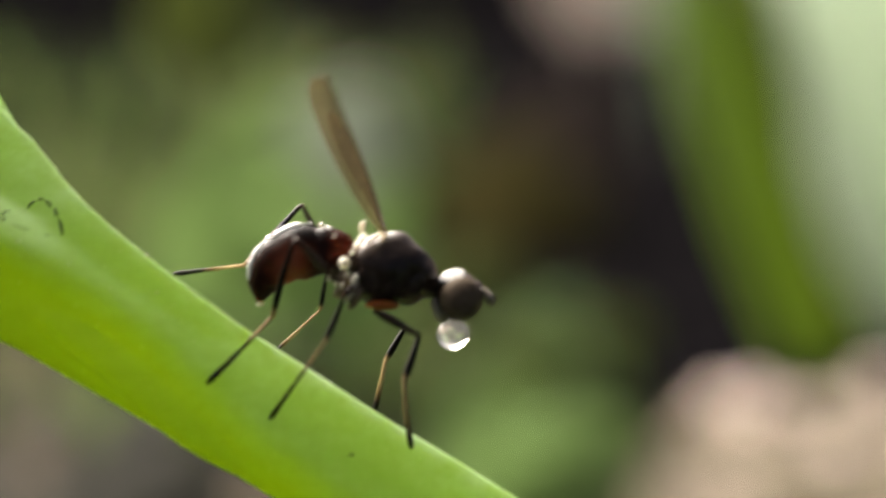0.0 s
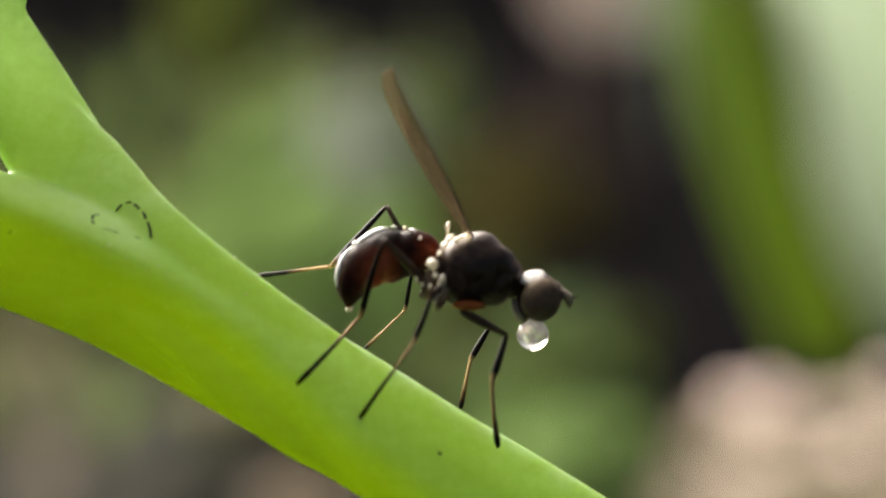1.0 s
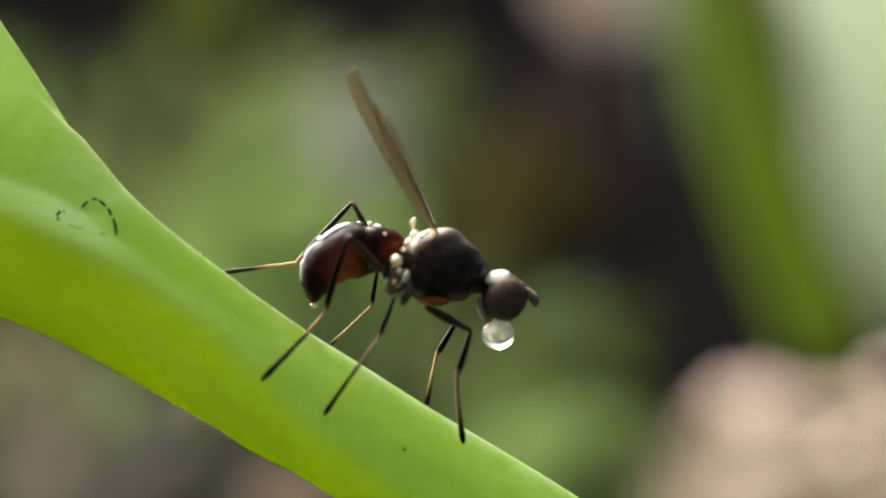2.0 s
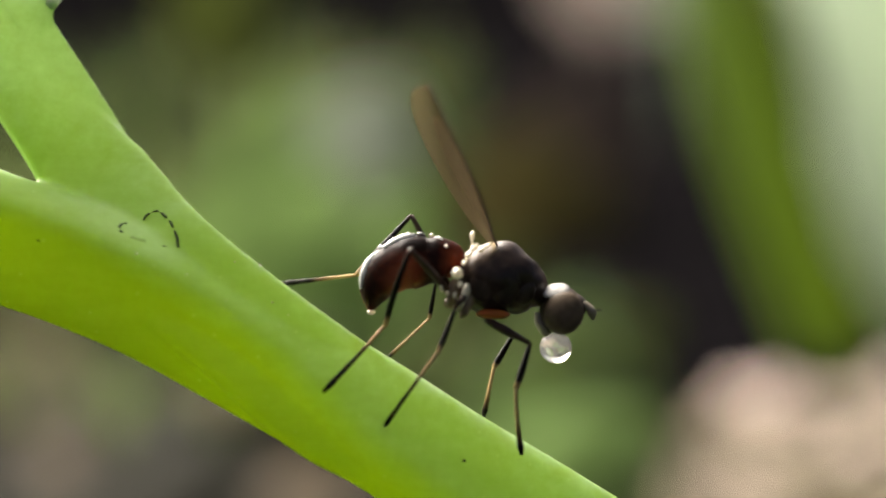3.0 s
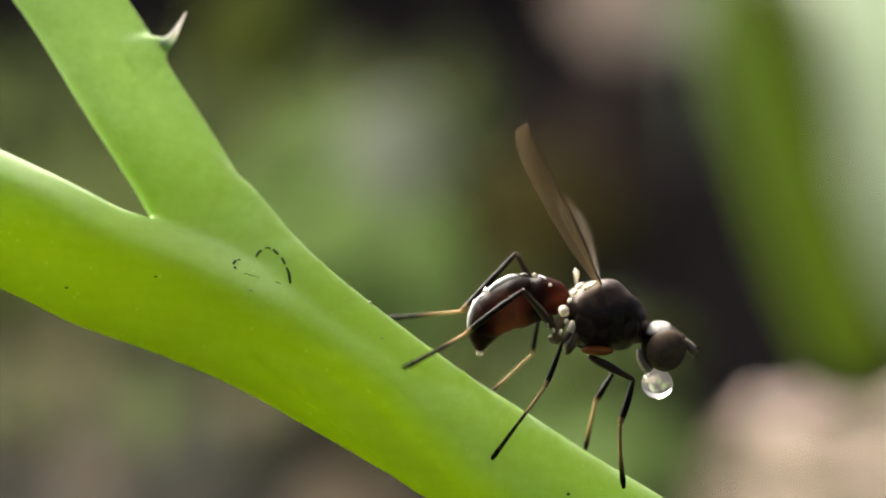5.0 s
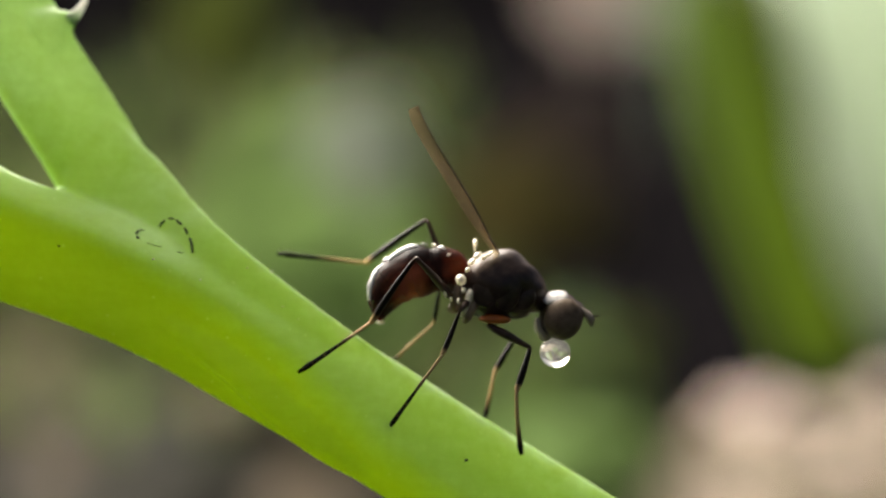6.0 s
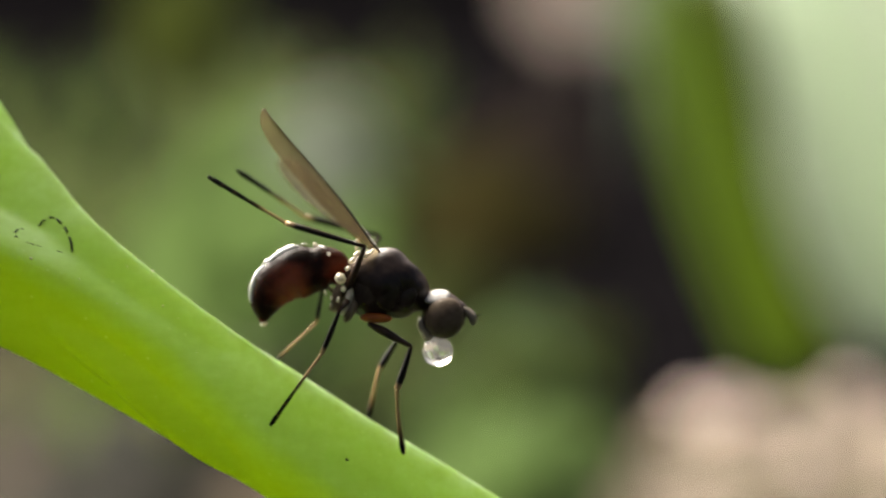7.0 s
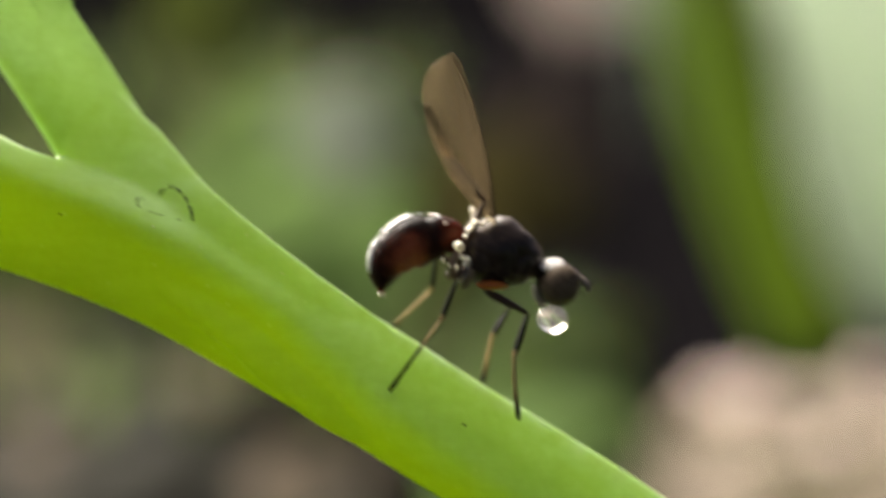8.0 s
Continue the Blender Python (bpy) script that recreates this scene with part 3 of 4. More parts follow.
def build_stem():
    """One mesh in millimetres: the main stalk and its side shoot, blended where they meet."""
    main = [(-1500, -290, 2.6), (-900, -80, 1.8), (-450, 108, 1.3), (-171, 236, 1.1), (-71, 284, 1.05), (0, 319, 1.0), (150, 372, 0.95), (300, 437, 0.9), (450, 520, 0.9), (600, 607, 0.9),
            (700, 667, 0.9), (830, 750, 0.9), (960, 828, 0.9), (1100, 916, 0.92), (1235, 1010, 0.95), (1500, 1200, 1.2), (2100, 1700, 2.2), (2700, 2500, 4.0), (2950, 3400, 5.0), (3050, 4300, 6.0)]
    width = [90, 105, 116, 119, 118, 118, 118, 117, 117, 117, 116, 115, 115, 115, 116, 118, 125, 130, 135, 140]
    ridge = [0.5, 0.5, 0.5, 0.48, 0.46, 0.44, 0.38, 0.34, 0.24, 0.05, -0.15, -0.25, -0.3, -0.3, -0.3, -0.3, -0.3, -0.3, -0.3, -0.3]
    shoot = [(430, 490, 1.5), (318, 391, 1.6), (209, 242, 1.95), (141, 132, 1.95), (57, 2, 1.95), (8, -79, 1.95), (-44, -158, 1.95), (-160, -320, 2.1), (-350, -620, 2.4), (-580, -1000, 3.2)]
    swidth = [50, 80, 93, 93, 93, 93, 91, 88, 84, 70]
    web = [(150, 120, 1.8), (205, 225, 1.55), (270, 325, 1.12), (335, 388, 0.84), (407, 447, 0.7), (479, 504, 0.65), (547, 562, 0.68), (630, 625, 0.78), (715, 680, 0.95)]
    wwidth = [56, 97, 110, 108, 107, 108, 114, 116, 108]
    bm = bmesh.new()
    for pts, w, edge, outline, up in ((main, width, ridge, main_outline, 1), (shoot, swidth, swidth, shoot_outline, -1), (web, wwidth, wwidth, web_outline, 1)):
        stalk(bm, smooth_line([(*p, r, e) for p, r, e in zip(pts, w, edge)], 8), outline, up)
    # the swollen foot of the prickle
    foot = smooth_line([(70, -50, 1.95, 62), (100, -68, 1.9, 40), (116, -78, 1.9, 24), (128, -85, 1.9, 13), (137, -90, 1.9, 7)], 5)
    tube(bm, [at(*q[:3]) * 1000 for q in foot], [q[3] * STEP * 1000 for q in foot], 20, 0.6, Vector((0, 1, 0)))
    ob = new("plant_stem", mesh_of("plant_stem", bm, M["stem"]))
    ob.matrix_world = RIG @ Matrix.Diagonal((0.001, 0.001, 0.001, 1))
    rm = ob.modifiers.new("blend", 'REMESH')
    rm.mode, rm.voxel_size, rm.use_smooth_shade = 'VOXEL', 0.075, True
    sm = ob.modifiers.new("soften", 'SMOOTH')
    sm.factor, sm.iterations = 0.5, 7
    return tagged(ob, "smooth fresh green plant stem with a side shoot", "plant stem")


stem = build_stem()
bpy.context.view_layer.update()
DEPS = bpy.context.evaluated_depsgraph_get()
STEM_SHAPE = stem.evaluated_get(DEPS)


def on_stem(x, y, proud=0.0):
    """The place on the stem's near face, in metres of the tilted sheet."""
    eye = Vector((0, -33.65, 0))
    aim = (at(x, y) * 1000 - eye).normalized()
    hit, place, normal, _ = STEM_SHAPE.ray_cast(eye, aim)
    return (place + normal * proud) / 1000 if hit else at(x, y, 0.9)


# thin dark lines scratched into the skin
def scratch(name, points, r, material=M["mark"]):
    line = smooth_line(points, 5)
    bm = bmesh.new()
    spine = [on_stem(*q, 0.002) * 1000 for q in line]
    n = len(spine)
    tube(bm, spine, [r * (0.65 + 0.35 * math.sin(math.pi * (i + 0.3) / (n - 0.4))) for i in range(n)], 6)
    return part(name, bm, material, stem, "thin dark scratch in the skin")


for stroke, r in (([(285, 300), (287, 296), (291, 291), (296, 288)], 0.026), ([(301, 285), (307, 284), (312, 285)], 0.022), ([(316, 287), (321, 291), (326, 296)], 0.03), ([(331, 301), (335, 308), (337, 313)], 0.03),
                  ([(340, 319), (344, 330), (345, 338), (346, 347)], 0.034), ([(242, 312), (244, 308), (248, 305)], 0.026), ([(251, 304), (256, 305)], 0.016), ([(244, 316), (247, 320)], 0.02),
                  ([(262, 328), (275, 332), (290, 336)], 0.006), ([(318, 344), (328, 347)], 0.008)):
    scratch("scratch", stroke, r)
for sx, sy, r in ((100, 333, 0.035), (850, 728, 0.045), (243, 318, 0.02), (-60, 355, 0.04)):
    bm = bmesh.new()
    ellipsoid(bm, on_stem(sx, sy) * 1000, (r, r * 0.6, r * 0.7), None, 10, 6)
    part("speck", bm, M["mark"], stem, "dark speck")
for sx, sy, r in ((491, 382, 0.04), (446, 374, 0.022), (273, 357, 0.03), (512, 445, 0.028), (540, 468, 0.018), (360, 395, 0.02), (575, 530, 0.016), (430, 440, 0.014)):
    bm = bmesh.new()
    ellipsoid(bm, on_stem(sx, sy) * 1000, (r, r, r * 0.8), None, 10, 6)
    part("speck", bm, M["speck"], stem, "pale speck")

# the pale prickle on the side shoot
bm = bmesh.new()
line = smooth_line([(118, -76, 1.9, 14), (130, -86, 1.9, 11), (138, -94, 1.9, 8.5), (145, -106, 1.92, 6), (154, -122, 1.95, 3.4), (163, -140, 1.95, 0.9)], 5)
tube(bm, [at(*q[:3]) * 1000 for q in line], [q[3] * STEP * 1000 for q in line], 12)
part("prickle", bm, M["thorn"], stem, "pale translucent curved prickle")


# ================= fly =================
FLY_AT = at(850, 560, 0.9)
fly = tagged(new("fly"), "black ant-like fly with red-brown abdomen, standing on the green stem", "fly")
fly.matrix_world = RIG @ Matrix.Translation(FLY_AT)


def fa(x, y, d=0.9):
    return at(x, y, d) - FLY_AT


def body_tube(name, rows, material, parent, label="", sides=28, squash=1.0, steps=6):
    line = smooth_line(rows, steps)
    bm = bmesh.new()
    tube(bm, [fa(*q[:3]) for q in line], [max(q[3], 0.6) * STEP for q in line], sides, squash, Vector((0, 1, 0)))
    return part(name, bm, material, parent, label)


# abdomen: segments whose rear rims stand a little proud of the next
AB = [(858, 398, 8), (850, 392, 14), (840, 384, 26), (825, 374, 36), (808, 371, 42), (792, 372, 42), (776, 372, 47), (760, 372, 50),
      (745, 375, 48), (730, 381, 46), (716, 391, 43), (704, 402, 38), (695, 416, 32), (689, 432, 23), (685, 446, 12), (682, 457, 2)]
AB_LINE = smooth_line([(x, y, 0.9, r) for x, y, r in AB], 8)
abdomen = new("abdomen", None)
abdomen.parent = fly
tagged(abdomen, "glossy red-brown abdomen, darker at its tip")
n_ab = len(AB_LINE)
for first, last in ((0, 42), (38, 62), (58, 82), (78, 100), (96, n_ab - 1)):
    piece = AB_LINE[first:last + 1]
    rims = []
    for i, q in enumerate(piece):
        t = i / (len(piece) - 1)
        rims.append(max(0.6, q[3] * (0.990 + 0.010 * min(1.0, t * 1.3)) if first else q[3]) * (0.992 if i == len(piece) - 1 and last < n_ab - 1 else 1))
    bm = bmesh.new()
    tube(bm, [fa(*q[:3]) for q in piece], [r * STEP for r in rims], 40, 0.95, Vector((0, 1, 0)))
    for v in bm.verts:
        v.co += (v.co - fa(742, 390)).normalized() * (2.6 * noise.noise(v.co * 2600) + 1.0 * noise.noise(v.co * 7000)) * STEP
    part("abdomen_ring", bm, M["abdomen"], abdomen)


def on_abdomen(x, y):
    """The depth of the abdomen's near skin at the grid place (x, y)."""
    return min(0.9 - 0.95 * STEP * 1000 * math.sqrt(max(0.0, q[3] ** 2 - (q[0] - x) ** 2 - (q[1] - y) ** 2)) for q in AB_LINE)


# sky reflections along the back, built as white strips
for rows in ([(667, 416, 1.5), (669, 400, 5), (676, 380, 6.5), (688, 362, 5.5), (701, 351, 2)],
             [(710, 345, 2.5), (722, 337, 5.5), (740, 329, 6.5), (756, 325, 6), (767, 324, 2.5)], [(703, 346, 3), (706, 343, 5), (709, 341, 3)],
             [(771, 323, 1.2), (778, 322, 2.8), (786, 325, 1.2)], [(803, 329, 1.0), (810, 331, 2.2), (817, 335, 1.0)]):
    line = smooth_line(rows, 6)
    bm = bmesh.new()
    tube(bm, [fa(q[0], q[1], on_abdomen(q[0], q[1])) for q in line], [max(q[2], 0.6) * STEP * (1 + 0.25 * noise.noise((i * 0.35, q[0] * 0.1, 0))) for i, q in enumerate(line)], 14, 0.6, Vector((-0.45, -0.75, 0.48)))
    part("glint_band", bm, M["white"], abdomen, "white strip painted as a glint on the back of the abdomen")
bm = bmesh.new()
ellipsoid(bm, fa(684, 458), (7.5 * STEP, 6 * STEP, 5 * STEP), None, 12, 8)
part("tail_tip", bm, M["pale"], abdomen, "cream tip of the tail")
# bumps whose white glints are put into a cream colour
for x, y, r in ((797, 327, 4.5), (822, 346, 3.5)):
    bm = bmesh.new()
    ellipsoid(bm, fa(x, y, on_abdomen(x, y)), (r * STEP, r * STEP, r * STEP), None, 12, 8)
    part("knob", bm, M["pale"], abdomen, "small knob painted cream for its glint")

# thorax
thorax = body_tube("thorax", [(850, 424, 0.9, 8), (856, 420, 0.9, 30), (868, 412, 0.9, 50), (890, 405, 0.9, 62), (915, 405, 0.9, 64), (942, 412, 0.9, 58), (965, 424, 0.9, 44), (982, 437, 0.9, 28), (995, 446, 0.9, 18), (1008, 450, 0.9, 14)],
                   M["chitin"], fly, "black finely grained thorax", 32, 0.92)
for v in thorax.data.vertices:
    k = noise.noise(v.co * 1500) * 8.0 + noise.noise(v.co * 3300) * 4.2 + noise.noise(v.co * 9000) * 0.6
    v.co += v.normal * k * STEP
for x, y, a, b in ((852, 376, 6, 4), (860, 362, 9, 5), (870, 350, 10, 5), (884, 353, 8, 4), (895, 346, 9, 3.5)):
    bm = bmesh.new()
    ellipsoid(bm, fa(x, y, 0.36), (a * STEP, 12 * STEP, b * STEP), pose(0, 0, 0, 0, -42, 0), 14, 10)
    part("hinge_plate", bm, M["pale"], thorax, "cream plate at the wing hinge")
bm = bmesh.new()
ellipsoid(bm, fa(878, 366, 0.72), (27 * STEP, 30 * STEP, 10 * STEP), Vector((-0.46, -0.42, 0.78)).to_track_quat('Z', 'Y').to_matrix().to_4x4())
part("scutellum", bm, M["scutellum"], thorax, "polished black scutellum")
for x, y, d, a, b, c, turn in ((888, 412, 0.37, 26, 9, 36, 12), (926, 416, 0.35, 25, 9, 38, 8), (958, 428, 0.475, 20, 9, 26, 20), (882, 384, 0.46, 22, 9, 14, -30)):
    bm = bmesh.new()
    ellipsoid(bm, fa(x, y, d), (a * STEP, b * STEP, c * STEP), pose(0, 0, 0, 0, turn, 0), 20, 14)
    part("flank_plate", bm, M["chitin"], thorax)
bm = bmesh.new()
ellipsoid(bm, fa(902, 436), (54 * STEP, 46 * STEP, 38 * STEP), pose(0, 0, 0, 0, 4, 0))
part("breast_plate", bm, M["chitin"], thorax)
bm = bmesh.new()
ellipsoid(bm, fa(938, 443), (36 * STEP, 40 * STEP, 27 * STEP), pose(0, 0, 0, 0, 14, 0))
part("breast_plate", bm, M["chitin"], thorax)
bm = bmesh.new()
ellipsoid(bm, fa(903, 468, 0.5), (30 * STEP, 13 * STEP, 9 * STEP), pose(0, 0, 0, 0, 2, 0))
part("side_plate", bm, M["rust"], thorax, "rust-orange side plate")

for x, y, d, a, b in ((845, 414, 0.10, 5, 6), (835, 433, 0.18, 3.4, 5.5), (811, 421, 0.32, 3, 6), (822, 430, 0.28, 3, 4.5), (842, 452, 0.38, 4.5, 7)):
    bm = bmesh.new()
    ellipsoid(bm, fa(x, y, d), (a * STEP, 12 * STEP, b * STEP), pose(0, 0, 0, 0, x % 40 - 20, 0), 14, 10)
    for v in bm.verts:
        v.co += v.co.normalized() * 2.0 * noise.noise(v.co * 9000) * STEP
    part("hip_plate", bm, M["pale"], thorax, "small cream plate above the hips")

# head
head = new("head", None)
head.parent = fly
tagged(head, "round dark head")
bm = bmesh.new()
ellipsoid(bm, fa(1022, 462), (39 * STEP, 45 * STEP, 43 * STEP), pose(0, 0, 0, 0, 20, 0))
part("skull", bm, M["chitin"], head)
bm = bmesh.new()
ellipsoid(bm, fa(1046, 457), (23 * STEP, 27 * STEP, 24 * STEP), pose(0, 0, 0, 0, 25, 0))
part("face", bm, M["chitin"], head)
for name, d in (("eye", 0.52), ("eye", 1.28)):
    bm = bmesh.new()
    ellipsoid(bm, fa(1028, 467, d), (36 * STEP, 24 * STEP, 40 * STEP), pose(0, 0, 0, 0, 20, 0))
    part(name, bm, M["eye"], head, "large brown compound eye")
# plate that carries the painted reflection on top of the head
bm = bmesh.new()
ellipsoid(bm, fa(1013, 428, 0.68), (27 * STEP, 22 * STEP, 7 * STEP), Vector((-0.30, -0.45, 0.84)).to_track_quat('Z', 'Y').to_matrix().to_4x4())
part("brow", bm, M["silver"], head, "top of the head with a painted pale highlight")
for d in (0.75, 1.05):
    bm = bmesh.new()
    tube(bm, [fa(1056, 447, d), fa(1066, 454, d), fa(1074, 462, d), fa(1079, 472, d), fa(1079, 481, d)], [5 * STEP, 6 * STEP, 8 * STEP, 8 * STEP, 2 * STEP], 10)
    part("antenna", bm, M["feeler"], head, "short brown club-shaped antenna")
    bm = bmesh.new()
    tube(bm, [fa(1074, 458, d), fa(1084, 464, d - 0.05), fa(1095, 462, d - 0.1)], [1.6 * STEP, 1.2 * STEP, 0.5 * STEP], 6)
    part("bristle", bm, M["limb"], head)
bm = bmesh.new()
tube(bm, [fa(982, 466), fa(983, 482), fa(992, 500), fa(1002, 508)], [6 * STEP, 9 * STEP, 9 * STEP, 7 * STEP], 12)
part("mouthpart", bm, M["jaw"], head, "pale soft mouthpart")
bm = bmesh.new()
ellipsoid(bm, fa(1013, 529), (29 * STEP, 29 * STEP, 28 * STEP), None, 40, 26)
part("water_drop", bm, M["drop"], head, "clear round water drop held at the mouth")

# balancers and pale hip plates
for d in (0.5, 1.3):
    haltere = body_tube("haltere", [(868, 356, d, 1.4), (866, 346, d, 1.2), (866, 338, d, 2.2), (866, 331, d, 4.2), (867, 326, d, 3.8), (868, 322, d, 1.4)], M["pale"], fly, "cream club-shaped balancer", 10)
bm = bmesh.new()
ellipsoid(bm, fa(840, 394, 0.10), (10 * STEP, 16 * STEP, 11 * STEP), pose(0, 0, 0, 0, -30, 0), 16, 12)
part("scale_plate", bm, M["pale"], fly, "cream scale at the wing root")
for rows, m in (([(857, 414, 0.45, 4), (856, 424, 0.40, 7.5), (851, 440, 0.40, 6), (846, 452, 0.42, 6.5), (840, 462, 0.45, 3)], "pale"), ([(866, 428, 0.5, 6), (862, 444, 0.45, 9), (852, 464, 0.45, 8), (846, 474, 0.5, 4)], "hip"),
                ([(836, 408, 0.6, 6), (832, 422, 0.55, 9), (828, 440, 0.55, 8), (824, 452, 0.6, 4)], "hip"), ([(840, 446, 0.9, 6), (828, 450, 0.85, 9), (816, 448, 0.85, 6)], "hip"), ([(846, 412, 1.3, 6), (838, 430, 1.35, 9), (830, 446, 1.35, 6)], "hip")):
    body_tube("hip", rows, M[m], fly, "cream hip joint" if m == "pale" else "brownish hip joint", 12, 1.0, 4)


def limb(name, length, radii, material, parent, sides=10):
    """A leg piece along its own z from the joint, with radii along it (grid steps)."""
    bm = bmesh.new()
    n = len(radii)
    line = smooth_line([(i / (n - 1), r) for i, r in enumerate(radii)], 3)
    tube(bm, [Vector((0.02 * length * STEP * math.sin(math.pi * q[0]), 0, float(q[0]) * length * STEP)) for q in line], [max(q[1], 0.4) * STEP for q in line], sides)
    return part(name, bm, material, parent)


def reach(a, x, y, length, sign):
    """The end of a piece of that length from a, that lies at the grid place (x, y), nearer (-1) or farther (1) than a."""
    d = a.y * 1000 + FLY_AT.y * 1000
    da = d
    for _ in range(8):
        b = fa(x, y, d)
        rest = (length * STEP) ** 2 - (b.x - a.x) ** 2 - (b.z - a.z) ** 2
        d = da + sign * 1000 * math.sqrt(max(rest, 0.0))
    b = fa(x, y, d)
    return a + (b - a).normalized() * length * STEP


def piece_pose(a, b):
    return Matrix.Translation(a) @ (b - a).to_track_quat('Z', 'Y').to_matrix().to_4x4()


LEGS = {}


def build_leg(key, name, hip, knee, ankle, foot, signs, lengths, thick=1.0, tarsus="tarsus"):
    """hip (x, y, d), then knee, ankle and foot on the grid, with the three pieces' lengths."""
    leg = new(name, None)
    leg.parent = fly
    parts = (limb("femur", lengths[0], [4 * thick, 7 * thick, 7.5 * thick, 5.5 * thick, 4 * thick], M["femur"], leg),
             limb("tibia", lengths[1], [3.6 * thick, 4.8 * thick, 5.8 * thick, 6.2 * thick, 4.8 * thick], M["tibia"], leg),
             limb("tarsus", lengths[2], [3.0 * thick, 3.4 * thick, 3.0 * thick, 3.8 * thick, 3.4 * thick, 4.4 * thick, 4.2 * thick, 5.4 * thick, 3.2 * thick], M[tarsus], leg))
    LEGS[key] = (parts, hip, signs, lengths)
    set_leg(key, knee, ankle, foot)
    return leg


def leg_poses(key, knee, ankle, foot, signs=None):
    parts, hip, s, lengths = LEGS[key]
    s = signs or s
    a = fa(*hip)
    b = reach(a, *knee, lengths[0], s[0])
    c = reach(b, *ankle, lengths[1], s[1])
    e = reach(c, *foot, lengths[2], s[2])
    return [piece_pose(a, b), piece_pose(b, c), piece_pose(c, e)]


def set_leg(key, knee, ankle, foot):
    for ob, m in zip(LEGS[key][0], leg_poses(key, knee, ankle, foot)):
        ob.matrix_local = m


build_leg("hind", "hind_leg", (834, 442, 0.72), (757, 350), (712, 487), (601, 603), (-1, 1, -1), (150, 168, 168))
build_leg("hind_far", "hind_leg", (834, 440, 1.25), (757, 291), (658, 403), (528, 418), (1, 1, 1), (170, 150, 172), 1.0, "hind_tarsus")
build_leg("mid", "middle_leg", (856, 430, 0.45), (838, 452), (806, 532), (706, 670), (-1, -1, 1), (36, 88, 174), 0.85)
build_leg("mid_far", "middle_leg", (846, 440, 1.3), (802, 408), (789, 480), (715, 548), (1, 1, -1), (58, 75, 103), 0.7, "thin_tarsus")
build_leg("fore", "front_leg", (888, 478, 0.55), (968, 520), (943, 598), (952, 718), (-1, -1, 1), (92, 84, 134), 1.1, "pale_tarsus")
build_leg("fore_far", "front_leg", (892, 482, 1.2), (938, 508), (903, 566), (884, 655), (1, 1, -1), (60, 70, 93), 1.0, "pale_tarsus")


# wings: built in their own space, root at the origin, span along z, breadth along x
def build_wing(name):
    span, chord = 345, 100
    def front(t):
        return 0.03 + 0.14 * math.sin(min(1.0, t / 0.55) * math.pi / 2) * (1.0 if t < 0.78 else math.sqrt(max(0.0, 1 - ((t - 0.78) / 0.22) ** 2)))

    def back(t):
        k = 1 - ((0.6 - t) / 0.6) ** 2 if t < 0.6 else math.sqrt(max(0.0, 1 - ((t - 0.6) / 0.4) ** 2.6))
        return -0.03 - 0.78 * k
    bm = bmesh.new()
    n, w = 26, 10
    rows = []
    for i in range(n + 1):
        t = i / n
        f, b = front(t) * chord, back(t) * chord
        rows.append([bm.verts.new(Vector(((f + (b - f) * k / w) * STEP, (2.5 * math.sin(6 * t + 5 * k / w) + 4 * math.sin(math.pi * k / w)) * STEP, t * span * STEP))) for k in range(w + 1)])
    for r0, r1 in zip(rows, rows[1:]):
        for k in range(w):
            bm.faces.new((r0[k], r0[k + 1], r1[k + 1], r1[k]))
    wing = part(name, bm, M["wing"], fly, "smoky brown transparent wing")
    so = wing.modifiers.new("thickness", 'SOLIDIFY')
    so.thickness, so.offset = 1.2 * STEP, 0
    veins = ([(0.0, 0.0), (0.25, 0.13), (0.5, 0.185), (0.75, 0.17), (0.97, 0.03)], [(0.02, 0), (0.3, 0.06), (0.6, 0.09), (0.98, 0.0)],
             [(0.03, -0.02), (0.3, -0.10), (0.6, -0.16), (0.97, -0.10)], [(0.03, -0.03), (0.28, -0.26), (0.55, -0.42), (0.85, -0.45)], [(0.5, 0.08), (0.51, -0.13)], [(0.62, -0.17), (0.60, -0.43)])
    for i, v in enumerate(veins):
        line = smooth_line(v, 6)
        bm = bmesh.new()
        sp = []
        for t, x in ((float(q[0]), float(q[1])) for q in line):
            k = max(0.0, min(1.0, (front(t) - x) / max(0.05, front(t) - back(min(t, 0.99)))))
            sp.append(Vector((x * chord * STEP, (2.5 * math.sin(6 * t + 5 * k) + 4 * math.sin(math.pi * k)) * STEP, t * span * STEP)))
        tube(bm, sp, [(1.8, 0.8, 0.5, 0.4, 0.4, 0.4)[i] * STEP * (1 - 0.4 * j / len(sp)) for j in range(len(sp))], 6)
        part("vein", bm, M["vein"], wing, "dark wing vein")
    return wing


def wing_pose(root, tip, twist, depth):
    """Root on the grid, tip as steps right and down, depth in steps towards the back, twist in degrees about the span."""
    a = fa(*root)
    way = Vector((tip[0], depth, -tip[1])).normalized()
    x = Vector((1, 0, 0)) - way * way.x
    x.normalize()
    y = way.cross(x)
    m = Matrix((x, y, way)).transposed().to_4x4()
    return Matrix.Translation(a) @ m @ Matrix.Rotation(radians(twist), 4, 'Z')


wing_near, wing_far = build_wing("wing"), build_wing("wing")
wing_near.matrix_local = wing_pose((908, 352, 0.6), (-160, -295), -55, -60)
wing_far.matrix_local = wing_pose((912, 350, 1.2), (-140, -270), 55, 110)


